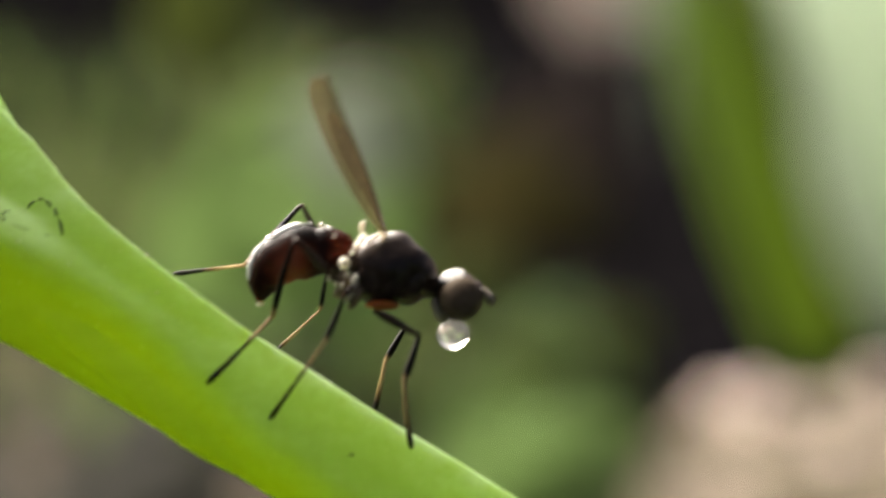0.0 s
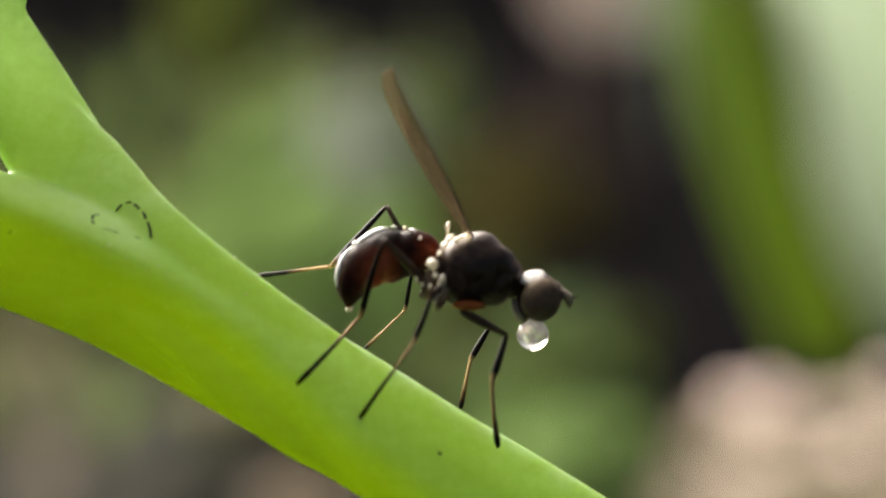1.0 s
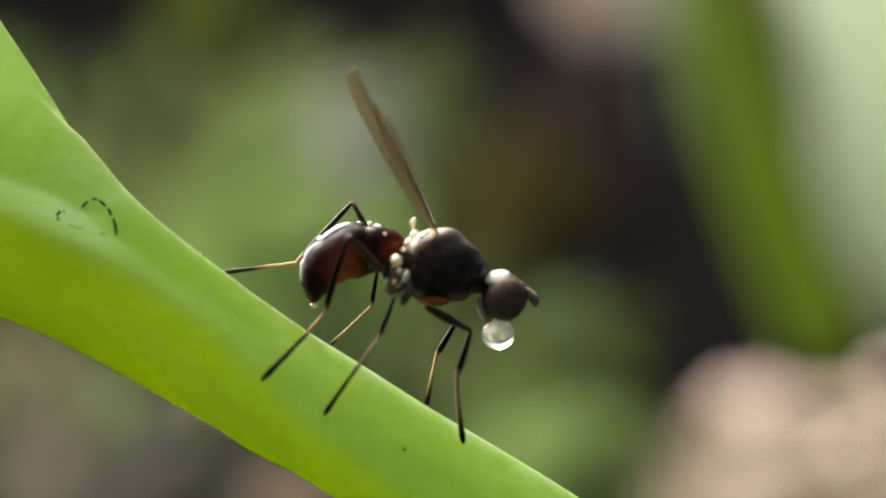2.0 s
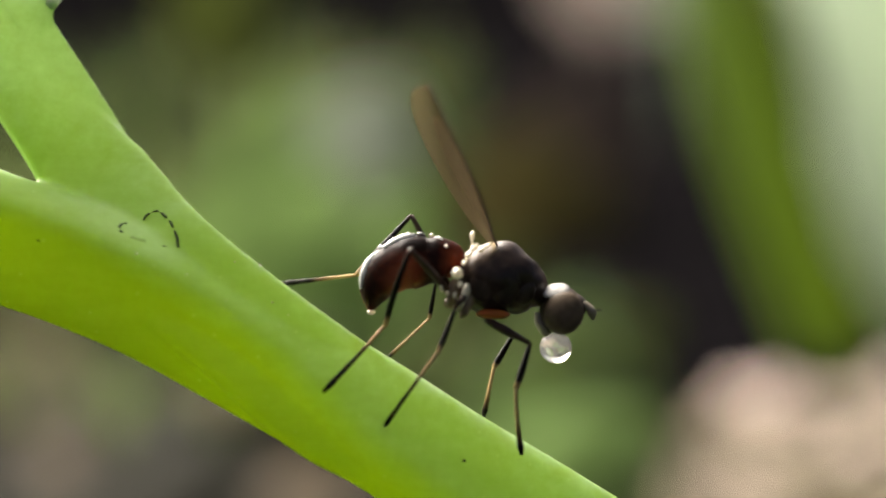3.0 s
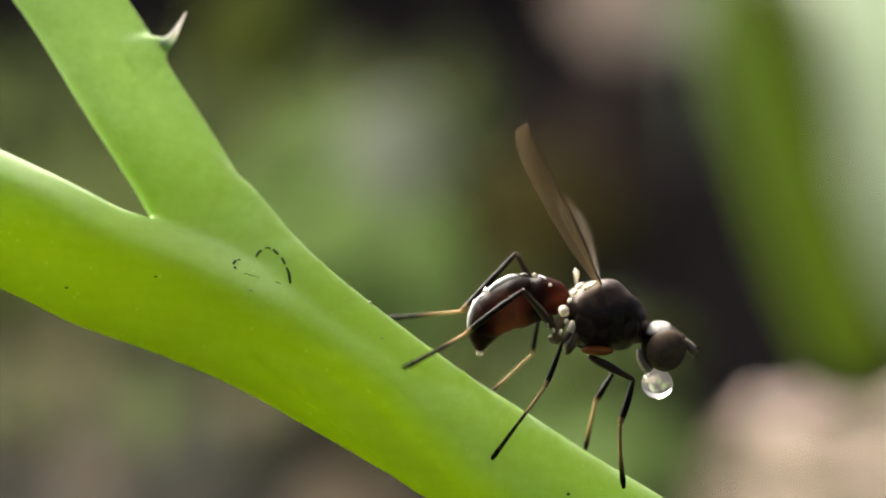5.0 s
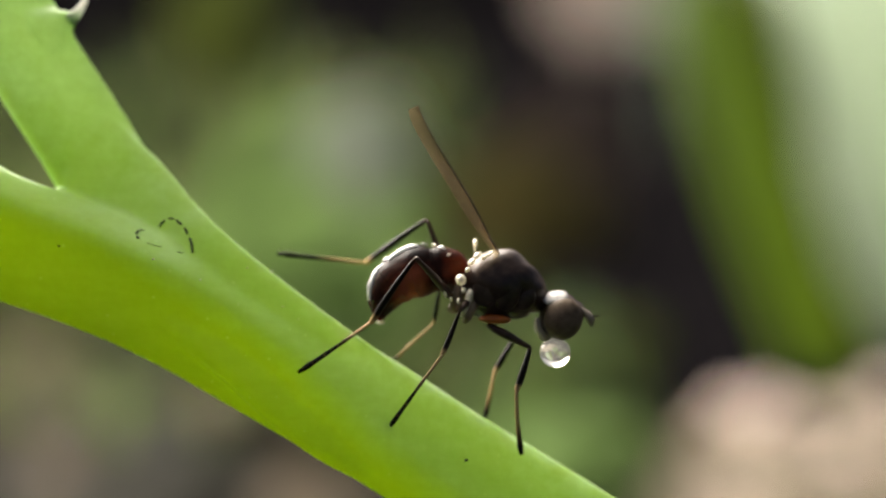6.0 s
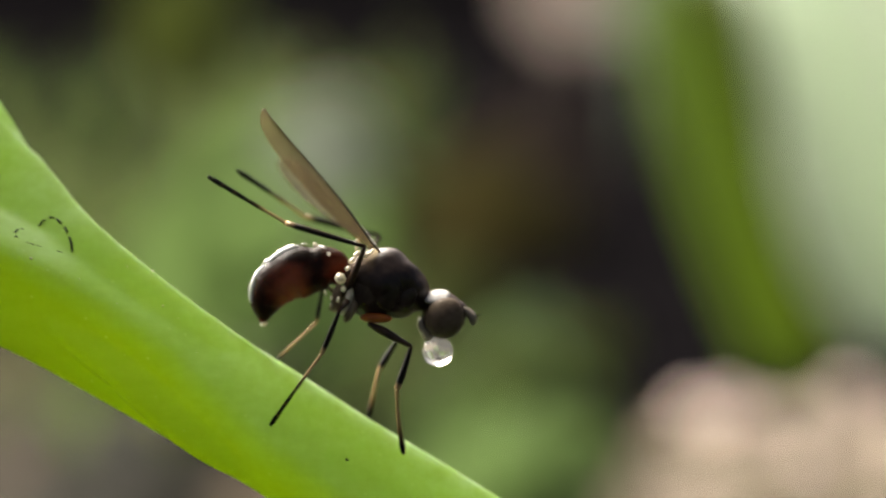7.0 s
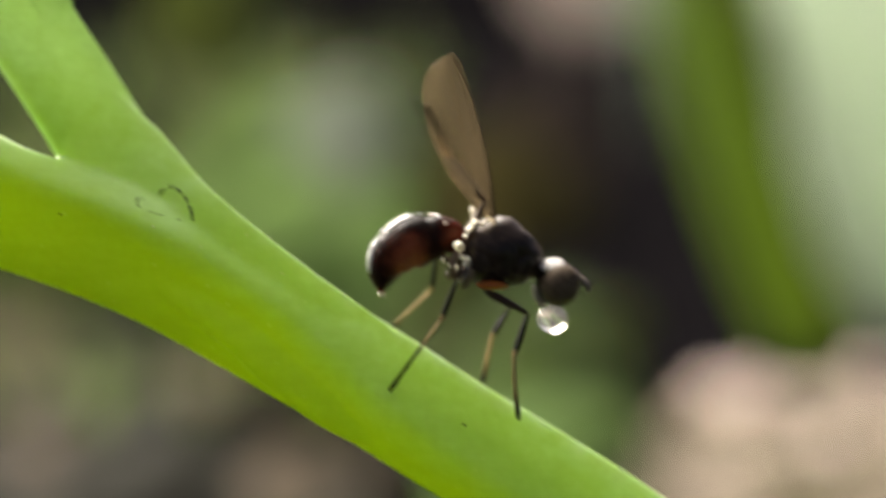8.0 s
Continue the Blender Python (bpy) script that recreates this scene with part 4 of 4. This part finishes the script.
# ================= things behind the fly =================
def blade(x, y, top_x, top_y, depth, width, material, label, lean=0.0, turn=0.0):
    """A long leaf blade that stands in the soil at the grid place (x, y) and rises past (top_x, top_y); width in millimetres."""
    a, b = behind(x, y, depth), behind(top_x, top_y, depth + lean)
    foot = a.copy()
    foot.z = ground_height(a.x, a.y) - 0.004
    width *= SPREAD
    bm = bmesh.new()
    rows, n = [], 24
    side = (Matrix.Rotation(radians(turn), 3, 'Z') @ Vector((1, 0, 0)))
    out = side.cross(Vector((0, 0, 1)))
    for i in range(n + 1):
        t = i / n
        p = foot.lerp(b, t) + Vector((0, 0.012 * t * t, 0))
        w = width / 1000 * (0.55 + 0.45 * math.sin(min(1, t * 2.2) * math.pi / 2)) * (1 if t < 0.7 else max(0.03, 1 - ((t - 0.7) / 0.3) ** 2))
        rows.append([bm.verts.new(p + side * w * s / 2 + out * w * 0.18 * (1 - s * s)) for s in (-1, -0.6, -0.2, 0.2, 0.6, 1)])
    for r0, r1 in zip(rows, rows[1:]):
        for k in range(5):
            bm.faces.new((r0[k], r0[k + 1], r1[k + 1], r1[k]))
    ob = new("grass_blade", mesh_of("grass_blade", bm, material))
    so = ob.modifiers.new("thickness", 'SOLIDIFY')
    so.thickness = 0.0004
    bm = bmesh.new()
    mid = [foot.lerp(b, i / n) + Vector((0, 0.012 * (i / n) ** 2, 0)) + out * width / 1000 * 0.17 for i in range(n)]
    tube(bm, mid, [width / 1000 * 0.035 * (1 - 0.8 * i / n) for i in range(n)], 8)
    part("midrib", bm, material, ob)
    return tagged(ob, label, "grass blade")


def leaf(x, y, depth, size, material, label, tip=(0.3, 0, 1), face=(0, -1, 0.5), slim=0.8):
    """A broad leaf on a stalk that stands in the soil; its middle at the grid place (x, y), size in millimetres."""
    c = behind(x, y, depth)
    up = Vector(tip).normalized()
    nrm = Vector(face)
    nrm = (nrm - up * nrm.dot(up)).normalized()
    side = up.cross(nrm)
    thing = tagged(new("leafy_shoot"), label, "leaf")
    thing.matrix_world = Matrix.Translation((c.x, c.y, ground_height(c.x, c.y)))
    o = thing.matrix_world.translation
    L = size * SPREAD / 1000
    bm = bmesh.new()
    rows, n = [], 16
    for i in range(n + 1):
        t = i / n
        w = L * slim * 0.5 * math.sin(math.pi * t ** 0.8) ** 0.75 * (1 + 0.06 * math.sin(t * 50)) if 0 < i < n else L * 0.01
        p = c - o + up * L * (t - 0.5) - nrm * L * 0.25 * (t - 0.5) ** 2
        rows.append([bm.verts.new(p + side * w * s + nrm * w * 0.25 * abs(s)) for s in (-1, -0.66, -0.33, 0, 0.33, 0.66, 1)])
    for r0, r1 in zip(rows, rows[1:]):
        for k in range(6):
            bm.faces.new((r0[k], r0[k + 1], r1[k + 1], r1[k]))
    ob = part("leaf_blade", bm, material, thing)
    so = ob.modifiers.new("thickness", 'SOLIDIFY')
    so.thickness = 0.0003
    bm = bmesh.new()
    base = c - o - up * L * 0.49 - nrm * L * 0.06
    tube(bm, [Vector((base.x * 0.3, base.y + 0.004, -0.004)), Vector((base.x * 0.6, base.y + 0.002, base.z * 0.5)), base], [0.0008, 0.0007, 0.0005], 8)
    part("stalk", bm, material, thing)
    return thing


def stone(x, y, size, material, label, flat=0.7, lift=0.25):
    """A stone on the soil where the line of sight through (x, y) meets the ground; size in millimetres."""
    depth = 60.0
    p = behind(x, y, depth)
    while p.z > ground_height(p.x, p.y) and depth < 900:
        depth += 1.0
        p = behind(x, y, depth)
    bm = bmesh.new()
    bmesh.ops.create_icosphere(bm, subdivisions=4, radius=1.0)
    r, seed = size * SPREAD / 2000, x * 0.37 + y * 0.11
    for v in bm.verts:
        k = 1 + 0.28 * noise.noise(v.co * 1.3 + Vector((seed, 0, 0))) + 0.06 * noise.noise(v.co * 5 + Vector((0, seed, 0)))
        v.co = Vector((v.co.x * r * k, v.co.y * r * k * 0.9, v.co.z * r * k * flat))
    ob = new("stone", mesh_of("stone", bm, material))
    ob.matrix_world = Matrix.Translation((p.x, p.y, ground_height(p.x, p.y) + r * flat * (lift + 0.3))) @ pose(0, 0, 0, 0, 0, seed * 57)
    return tagged(ob, label, "stone")


blade(1508, 665, 1243, -160, 145, 9.0, M["blade"], "broad green grass blade standing in the soil", 10)
blade(1640, 690, 1343, -200, 165, 16, M["pale_blade"], "wide pale blue-green blade standing in the soil", 15)
blade(1800, 710, 1545, -200, 158, 28, M["pale_blade"], "wide pale blue-green blade standing in the soil", 15)
blade(1600, 665, 1340, -180, 160, 6.0, M["lit_blade"], "olive-green grass blade standing in the soil", 10)
def litter(x, y, size, material, label, turn):
    """A dry curled leaf that lies on the soil where the line of sight through (x, y) meets it."""
    depth = 60.0
    p = behind(x, y, depth)
    while p.z > ground_height(p.x, p.y) and depth < 900:
        depth += 1.0
        p = behind(x, y, depth)
    L = size * SPREAD / 1000
    bm = bmesh.new()
    rows, n = [], 14
    for i in range(n + 1):
        t = i / n
        w = L * 0.26 * math.sin(math.pi * t ** 0.85) ** 0.7 * (1 + 0.1 * math.sin(t * 37)) if 0 < i < n else L * 0.01
        rows.append([bm.verts.new((L * (t - 0.5), w * k, 0.0035 + 0.025 * L * math.sin(4 * t + turn) + 0.15 * w * k * k + 0.015 * L * math.sin(9 * t + 3 * k))) for k in (-1, -0.66, -0.33, 0, 0.33, 0.66, 1)])
    for r0, r1 in zip(rows, rows[1:]):
        for k in range(6):
            bm.faces.new((r0[k], r0[k + 1], r1[k + 1], r1[k]))
    ob = new("dry_leaf", mesh_of("dry_leaf", bm, material))
    ob.matrix_world = pose(p.x, p.y, ground_height(p.x, p.y), 0, 0, turn * 57)
    so = ob.modifiers.new("thickness", 'SOLIDIFY')
    so.thickness = 0.0003
    bm = bmesh.new()
    tube(bm, [Vector((L * (i / 10 - 0.5), 0, 0.0037 + 0.025 * L * math.sin(0.4 * i + turn) + 0.015 * L * math.sin(0.9 * i))) for i in range(11)], [L * 0.012 * (1 - 0.06 * i) for i in range(11)], 6)
    part("midrib", bm, material, ob)
    return tagged(ob, label, "dry leaf", "leaf litter")


LIGHT, GREY, GREEN, OLIVE = "broad light-green leaf on a thin stalk", "rounded grey-green leaf on a thin stalk", "broad mid-green leaf on a thin stalk", "olive-green leaf on a thin stalk"
leaf(672, 240, 150, 11.5, M["grey_leaf"], GREY, (0.3, 0, 1), (0, -1, 0.9), 1.0)
leaf(435, 15, 128, 12, M["olive_leaf"], OLIVE, (0.5, 0, 1), (0, -1, 0.7), 0.85)
leaf(560, 265, 170, 12, M["leaf"], GREEN, (-0.4, 0, 1), (0, -1, 0.8), 0.9)
leaf(480, 350, 175, 17, M["leaf"], GREEN, (-0.5, 0, 1), (0, -1, 0.7), 0.9)
leaf(545, 450, 132, 15, M["bright_leaf"], LIGHT, (0.4, 0, 1), (0, -1, 0.7), 0.8)
leaf(420, 440, 128, 13, M["leaf"], GREEN, (-0.3, 0, 1), (0, -1, 0.6), 0.8)
leaf(690, 490, 128, 13, M["bright_leaf"], LIGHT, (0.6, 0, 1), (0, -1, 0.8), 0.8)
leaf(1045, 800, 133, 17, M["bright_leaf"], LIGHT, (0.5, 0.2, 1), (0, -1, 0.6), 0.95)
leaf(1075, 835, 106, 10, M["bright_leaf"], LIGHT, (0.7, 0.2, 0.8), (0, -1, 0.8), 0.9)
leaf(930, 400, 190, 23, M["tan_leaf"], "withered olive-brown leaf on a thin stalk", (0.2, 0, 1), (0, -1, 0.7), 1.0)
leaf(830, 440, 175, 17, M["tan_leaf"], "withered olive-brown leaf on a thin stalk", (-0.4, 0, 1), (0, -1, 0.7), 0.9)
leaf(925, 790, 116, 12, M["leaf"], GREEN, (-0.3, 0.1, 1), (0.1, -1, 0.6), 0.9)
leaf(1000, 850, 108, 11, M["bright_leaf"], LIGHT, (0.2, 0.1, 1), (-0.1, -1, 0.6), 0.95)
leaf(1085, 780, 122, 11, M["leaf"], GREEN, (0.5, 0.1, 1), (0, -1, 0.5), 0.9)
leaf(920, 880, 102, 9, M["bright_leaf"], LIGHT, (-0.5, 0.1, 1), (0, -1, 0.7), 0.9)
leaf(1005, 905, 104, 10, M["bright_leaf"], LIGHT, (0.4, 0.1, 1), (0.1, -1, 0.7), 0.95)
leaf(1120, 755, 122, 9, M["olive_leaf"], OLIVE, (0.3, 0.1, 1), (0.1, -1, 0.7), 0.9)
leaf(1035, 440, 195, 16, M["tan_leaf"], "withered olive-brown leaf on a thin stalk", (0.4, 0, 1), (0, -1, 0.7), 0.9)
leaf(1020, 265, 205, 18, M["brown_leaf"], "dull grey-brown dead leaf on a thin stalk", (0.1, 0, 1), (0, -1, 0.7), 1.0)
leaf(1105, 640, 158, 13, M["brown_leaf"], "dull grey-brown dead leaf on a thin stalk", (-0.4, 0, 1), (0, -1, 0.7), 1.0)
leaf(1455, 640, 148, 7, M["olive_leaf"], OLIVE, (-0.4, 0, 1), (0, -1, 0.7), 0.8)
leaf(1535, 655, 148, 7, M["olive_leaf"], OLIVE, (0.5, 0, 1), (0.1, -1, 0.6), 0.8)
leaf(1215, 5, 230, 11, M["grey_leaf"], GREY, (0.3, 0, 1), (0, -1, 0.8), 1.0)
rng = random.Random(5)
# low leafy growth in loose rows: grid place, depth, spread and how many of which leaf
for cx, cy, sx, sy, depth, count, kinds in ((130, 560, 240, 60, 185, 9, ("olive_leaf", "olive_leaf", "leaf")), (520, 425, 150, 85, 185, 16, ("leaf", "olive_leaf", "leaf")), 
                                          (860, 440, 120, 110, 195, 6, ("dry_leaf", "dry_leaf", "olive_leaf")), (760, 590, 220, 70, 165, 8, ("olive_leaf", "leaf")), (960, 740, 110, 50, 150, 7, ("leaf", "leaf", "olive_leaf")), (1030, 660, 120, 35, 150, 6, ("olive_leaf", "leaf")), (660, 400, 130, 80, 188, 7, ("leaf", "leaf", "grey_leaf"))):
    for i in range(count):
        kind = rng.choice(kinds)
        leaf(cx + rng.uniform(-sx, sx), cy + rng.uniform(-sy, sy), depth + rng.uniform(-20, 25), rng.uniform(11, 19), M[kind],
             {"leaf": GREEN, "bright_leaf": LIGHT, "olive_leaf": OLIVE, "grey_leaf": GREY, "dry_leaf": "dry brown leaf on a thin stalk"}[kind],
             (rng.uniform(-0.8, 0.8), rng.uniform(-0.2, 0.3), 1), (rng.uniform(-0.4, 0.4), -1, rng.uniform(0.3, 1.0)), rng.uniform(0.6, 0.95))["group"] = "low leafy growth"


def patch(name, cx, cy, rx, ry, material, label):
    """A low spread of loose stuff on the soil, with an uneven rim; millimetres."""
    bm = bmesh.new()
    rings = []
    for i in range(15):
        t = i / 14
        ring = []
        for k in range(48):
            a = 2 * math.pi * k / 48
            r = t * (1 + 0.22 * noise.noise((2 * math.cos(a) + cx, 2 * math.sin(a), cy)) + 0.08 * noise.noise((6 * math.cos(a), 6 * math.sin(a), cx)))
            x, y = (cx + rx * r * math.cos(a)) * SPREAD / 1000, (cy + 32.5 + ry * r * math.sin(a)) * SPREAD / 1000 - 0.0325
            lift = 0.0045 * (1 - t ** 3) - 0.0018 + 0.0008 * noise.noise((x * 400, y * 400, 5))
            ring.append(bm.verts.new((x, y, ground_height(x, y) + lift)))
        rings.append(ring)
    for r0, r1 in zip(rings, rings[1:]):
        for k in range(48):
            bm.faces.new((r0[k], r0[(k + 1) % 48], r1[(k + 1) % 48], r1[k]))
    bmesh.ops.remove_doubles(bm, verts=bm.verts, dist=1e-6)
    return tagged(new(name, mesh_of(name, bm, material)), label, "ground cover", kind="structure")


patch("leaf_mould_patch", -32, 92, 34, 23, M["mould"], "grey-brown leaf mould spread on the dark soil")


def build_gravel():
    """Fine loose gravel, dense in the middle of its spread and thinning out round it."""
    verts, faces = [], []
    pick = random.Random(23)
    ball = bmesh.new()
    bmesh.ops.create_icosphere(ball, subdivisions=1, radius=1.0)
    ball.verts.index_update()
    shape, tris = [v.co.copy() for v in ball.verts], [[v.index for v in f.verts] for f in ball.faces]
    ball.free()
    for _ in range(6000):
        x, y, r = pick.uniform(0.008, 0.098), pick.uniform(0.045, 0.091), pick.uniform(0.0007, 0.0022)
        rim = (x - 0.0185 - (y - 0.091) * 1.0) / 0.012
        if pick.random() > rim or pick.random() * 0.4 - 0.3 > noise.noise((x * 60, y * 60, 4)) + 0.16:
            continue
        turn = Matrix.Rotation(pick.uniform(0, 6.28), 3, Vector((pick.random(), pick.random(), pick.random() + 0.1)))
        x, y, r = x * SPREAD, (y + 0.0325) * SPREAD - 0.0325, r * SPREAD
        o, i = Vector((x, y, ground_height(x, y) + 0.0009)), len(verts)
        for v in shape:
            verts.append(tuple(o + turn @ Vector((v.x * r * 1.3, v.y * r, v.z * r * 0.75)) * (1 + 0.3 * noise.noise(v * 2 + o * 900))))
        faces += [tuple(i + k for k in t) for t in tris]
    me = bpy.data.meshes.new("gravel")
    me.from_pydata(verts, [], faces)
    me.materials.append(M["gravel"])
    me.shade_smooth()
    return tagged(new("gravel", me), "loose tan-pink gravel on the dark soil", "gravel", kind="stuff")


build_gravel()
for x, y, d in ((1395, 775, 3.5), (1500, 800, 3.5), (1590, 860, 4), (1290, 865, 3.5), (1195, 880, 3.0), (1240, 815, 2.6), (1440, 880, 4), (1660, 800, 4.5)):
    stone(x, y, d, M["pebble"], "tan-pink rounded pebble on the soil")
for x, y, d in ((1325, 728, 3.0), (1385, 722, 3.0), (1360, 775, 3.4), (1605, 700, 3.2), (1535, 845, 4.2), (1450, 745, 2.6)):
    stone(x, y, d, M["pale_pebble"], "pale pink rounded pebble on the soil", 0.8)
leaf(1095, -30, 290, 23, M["pink_leaf"], "pale grey-pink dead leaf on a thin stalk", (0.2, 0, 1), (0, -1, 0.6), 1.0)


def build_grass():
    """Short moss-like grass on the soil between the leaves, thin where the soil lies bare and dark."""
    verts, faces = [], []
    pick = random.Random(11)
    while len(faces) < 9000:
        x, depth = -420 + 1250 * pick.random() ** 1.35, 120 + 210 * pick.random() ** 1.2
        p = behind(x, 441, depth)
        z = ground_height(p.x, p.y)
        depth *= SPREAD
        k = depth / 33.65
        y = 441 - ((z - HEIGHT + (depth - 33.65) / 1000 * math.sin(radians(-TILT))) / math.cos(radians(TILT))) / (STEP * k)
        bare = (540 < x and y < 200) or (x < 430 and y < 400) or (x < 720 and y > 600) or x > 600 + 250 * pick.random()
        if bare and pick.random() < 0.96:
            continue
        h, w, a = pick.uniform(0.0045, 0.0135), pick.uniform(0.0008, 0.0016), pick.uniform(0, 6.28)
        q = Vector((p.x + pick.uniform(-0.004, 0.004), p.y, z - 0.0005))
        side = Vector((math.cos(a), math.sin(a), 0)) * w
        lean = Vector((pick.uniform(-0.5, 0.5), pick.uniform(-0.5, 0.5), 0)) * h
        i = len(verts)
        verts += [q - side, q + side, q + side * 0.7 + lean * 0.4 + Vector((0, 0, h * 0.6)), q - side * 0.7 + lean * 0.4 + Vector((0, 0, h * 0.6)), q + lean + Vector((0, 0, h))]
        faces += [(i, i + 1, i + 2, i + 3), (i + 3, i + 2, i + 4)]
    me = bpy.data.meshes.new("short_grass")
    me.from_pydata([tuple(v) for v in verts], [], faces)
    me.materials.append(M["grass"])
    return tagged(new("short_grass", me), "short olive-green grass and moss on the soil", "grass", kind="stuff")


build_grass()
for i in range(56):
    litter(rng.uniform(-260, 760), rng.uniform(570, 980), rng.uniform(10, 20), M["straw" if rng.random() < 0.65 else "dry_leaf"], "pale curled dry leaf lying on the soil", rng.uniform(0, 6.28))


# ================= what moves =================
WAIST, NECK = fa(850, 390), fa(990, 446)
# seconds, degrees by which the abdomen hangs lower
ABDOMEN = [(0.0, 3.0), (0.5, 5.0), (1.0, 5.8), (2.3, 5.0), (3.0, 2.4), (3.5, 0.0), (4.0, 3.4), (4.5, 5.0), (5.2, 6.2), (6.3, 6.0), (6.5, 8.6), (7.0, 7.8), (7.5, 8.4), (8.0, 9.4)]
# seconds, steps of the head to the front and up
HEAD = [(0.0, 11, 10), (0.5, 5, 8), (1.0, 1, 8), (2.3, 1, 0), (3.5, 0, 0), (8.0, 2, -2)]
# seconds, knee, ankle and foot
HIND = [(0.0, (757, 350), (712, 487), (601, 603)), (4.8, (757, 350), (712, 487), (601, 603)), (5.0, (764, 354), (667, 438), (546, 496)), (5.1, (750, 364), (648, 452), (520, 495)),
        (5.2, (770, 368), (690, 478), (522, 557)), (5.6, (765, 360), (700, 480), (560, 585)), (6.0, (757, 352), (675, 474), (540, 565)), (6.3, (750, 354), (661, 471), (530, 553)), (6.5, (742, 372), (653, 480), (537, 545)),
        (6.6, (775, 346), (675, 460), (534, 536)), (6.7, (838, 325), (698, 387), (560, 440)), (6.8, (886, 338), (737, 339), (595, 350)), (6.9, (890, 335), (738, 312), (585, 270)),
        (7.0, (887, 334), (738, 293), (588, 203)), (7.2, (890, 336), (767, 266), (661, 152)), (7.4, (876, 340), (767, 247), (702, 164)), (7.5, (864, 336), (783, 226), (758, 196)),
        (7.7, (862, 322), (800, 190), (747, 90)), (7.8, (870, 322), (792, 225), (700, 118)), (7.9, (877, 320), (783, 265), (660, 149)), (8.0, (888, 310), (815, 219), (774, 118))]
HIND_FAR = [(0.0, (757, 291), (658, 403), (528, 418)), (5.2, (757, 291), (658, 403), (528, 418)), (5.6, (762, 288), (660, 396), (515, 400)), (6.0, (772, 276), (665, 368), (502, 350)),
            (6.3, (778, 271), (668, 358), (499, 328)), (6.5, (806, 277), (681, 337), (516, 283)), (6.6, (804, 277), (682, 335), (515, 283)), (6.7, (781, 281), (666, 354), (505, 328)),
            (6.8, (812, 290), (714, 326), (560, 282)), (6.9, (860, 306), (745, 300), (600, 235)), (7.0, (900, 322), (762, 286), (644, 199)), (7.2, (880, 330), (736, 273), (588, 188)),
            (7.4, (880, 336), (752, 235), (704, 168)), (7.5, (868, 332), (786, 222), (764, 204)), (7.7, (870, 322), (810, 195), (775, 110)), (7.9, (885, 312), (812, 240), (738, 142)), (8.0, (892, 308), (818, 222), (777, 128))]
# seconds, tip of the near wing (steps right and down), its depth and twist, then the far wing's
WINGS = [(0, -92, -266, -190, -46, -99, -211, 220, 60), (0.2, -100, -282, -120, -62, -78, -226, 200, 60), (0.5, -112, -284, -130, -60, -87, -227, 200, 60), (0.8, -122, -274, -130, -62, -95, -219, 200, 60),
         (1, -136, -284, -110, -60, -119, -224, 200, 60), (1.2, -114, -246, -190, -62, -89, -197, 200, 60), (1.7, -140, -270, -130, -62, -109, -216, 200, 60), (2.3, -120, -274, -140, -55, -94, -219, 200, 60),
         (2.5, -112, -266, -160, -51, -97, -211, 200, 60), (2.7, -102, -250, -190, -47, -80, -200, 200, 60), (3, -118, -272, -150, -47, -92, -218, 200, 60), (3.3, -118, -272, -150, -47, -92, -218, 200, 60), (3.5, -157, -292, -60, -60, -122, -234, 200, 60),
         (3.7, -134, -284, -110, -60, -105, -227, 200, 60), (4, -134, -262, -160, -60, -105, -210, 200, 60), (4.5, -123, -252, -165, -60, -24, -142, 300, 50), (5, -140, -280, -115, -60, -24, -142, 300, 50),
         (5.2, -150, -272, -120, -60, -24, -142, 300, 50), (5.7, -150, -262, -140, -62, -80, -170, 270, 56), (6.3, -150, -252, -160, -62, -120, -190, 240, 60), (6.5, -170, -250, -150, -62, -140, -190, 230, 60), (6.7, -187, -255, -120, -62, -166, -168, 230, 34),
         (6.8, -206, -262, -60, -62, -177, -170, 220, 34), (7, -213, -266, -30, -62, -187, -184, 215, 34), (7.2, -204, -266, -50, -50, -190, -200, 200, 34), (7.4, -208, -274, 0, -46, -180, -200, 200, 34),
         (7.5, -164, -262, -150, -56, -140, -200, 230, 34), (7.7, -70, -282, -170, -38, -120, -235, 210, 34), (7.9, -86, -290, -140, -14, -80, -120, 310, 60), (8, -83, -300, -127, -12, -80, -110, 320, 60)]


def motions():
    turned = lambda at_joint, angle: Matrix.Translation(at_joint) @ Matrix.Rotation(radians(-angle), 4, 'Y') @ Matrix.Translation(-at_joint)
    walk(abdomen, [(t, turned(WAIST, a)) for t, a in ABDOMEN])
    walk(head, [(t, pose(x * STEP, 0, z * STEP)) for t, x, z in HEAD])
    for key, rows in (("hind", HIND), ("hind_far", HIND_FAR)):
        placed = [(t, leg_poses(key, *joints, (1, -1, -1) if key == "hind_far" and t > 6.75 else None)) for t, *joints in rows]
        for i, piece in enumerate(LEGS[key][0]):
            walk(piece, [(t, m[i]) for t, m in placed])
    walk(wing_near, [(t, wing_pose((908, 352, 0.6), (x, y), w, d)) for t, x, y, d, w, *_ in WINGS])
    walk(wing_far, [(t, wing_pose((912, 350, 1.2), (x, y), w, d)) for t, *_, x, y, d, w in WINGS])


motions()
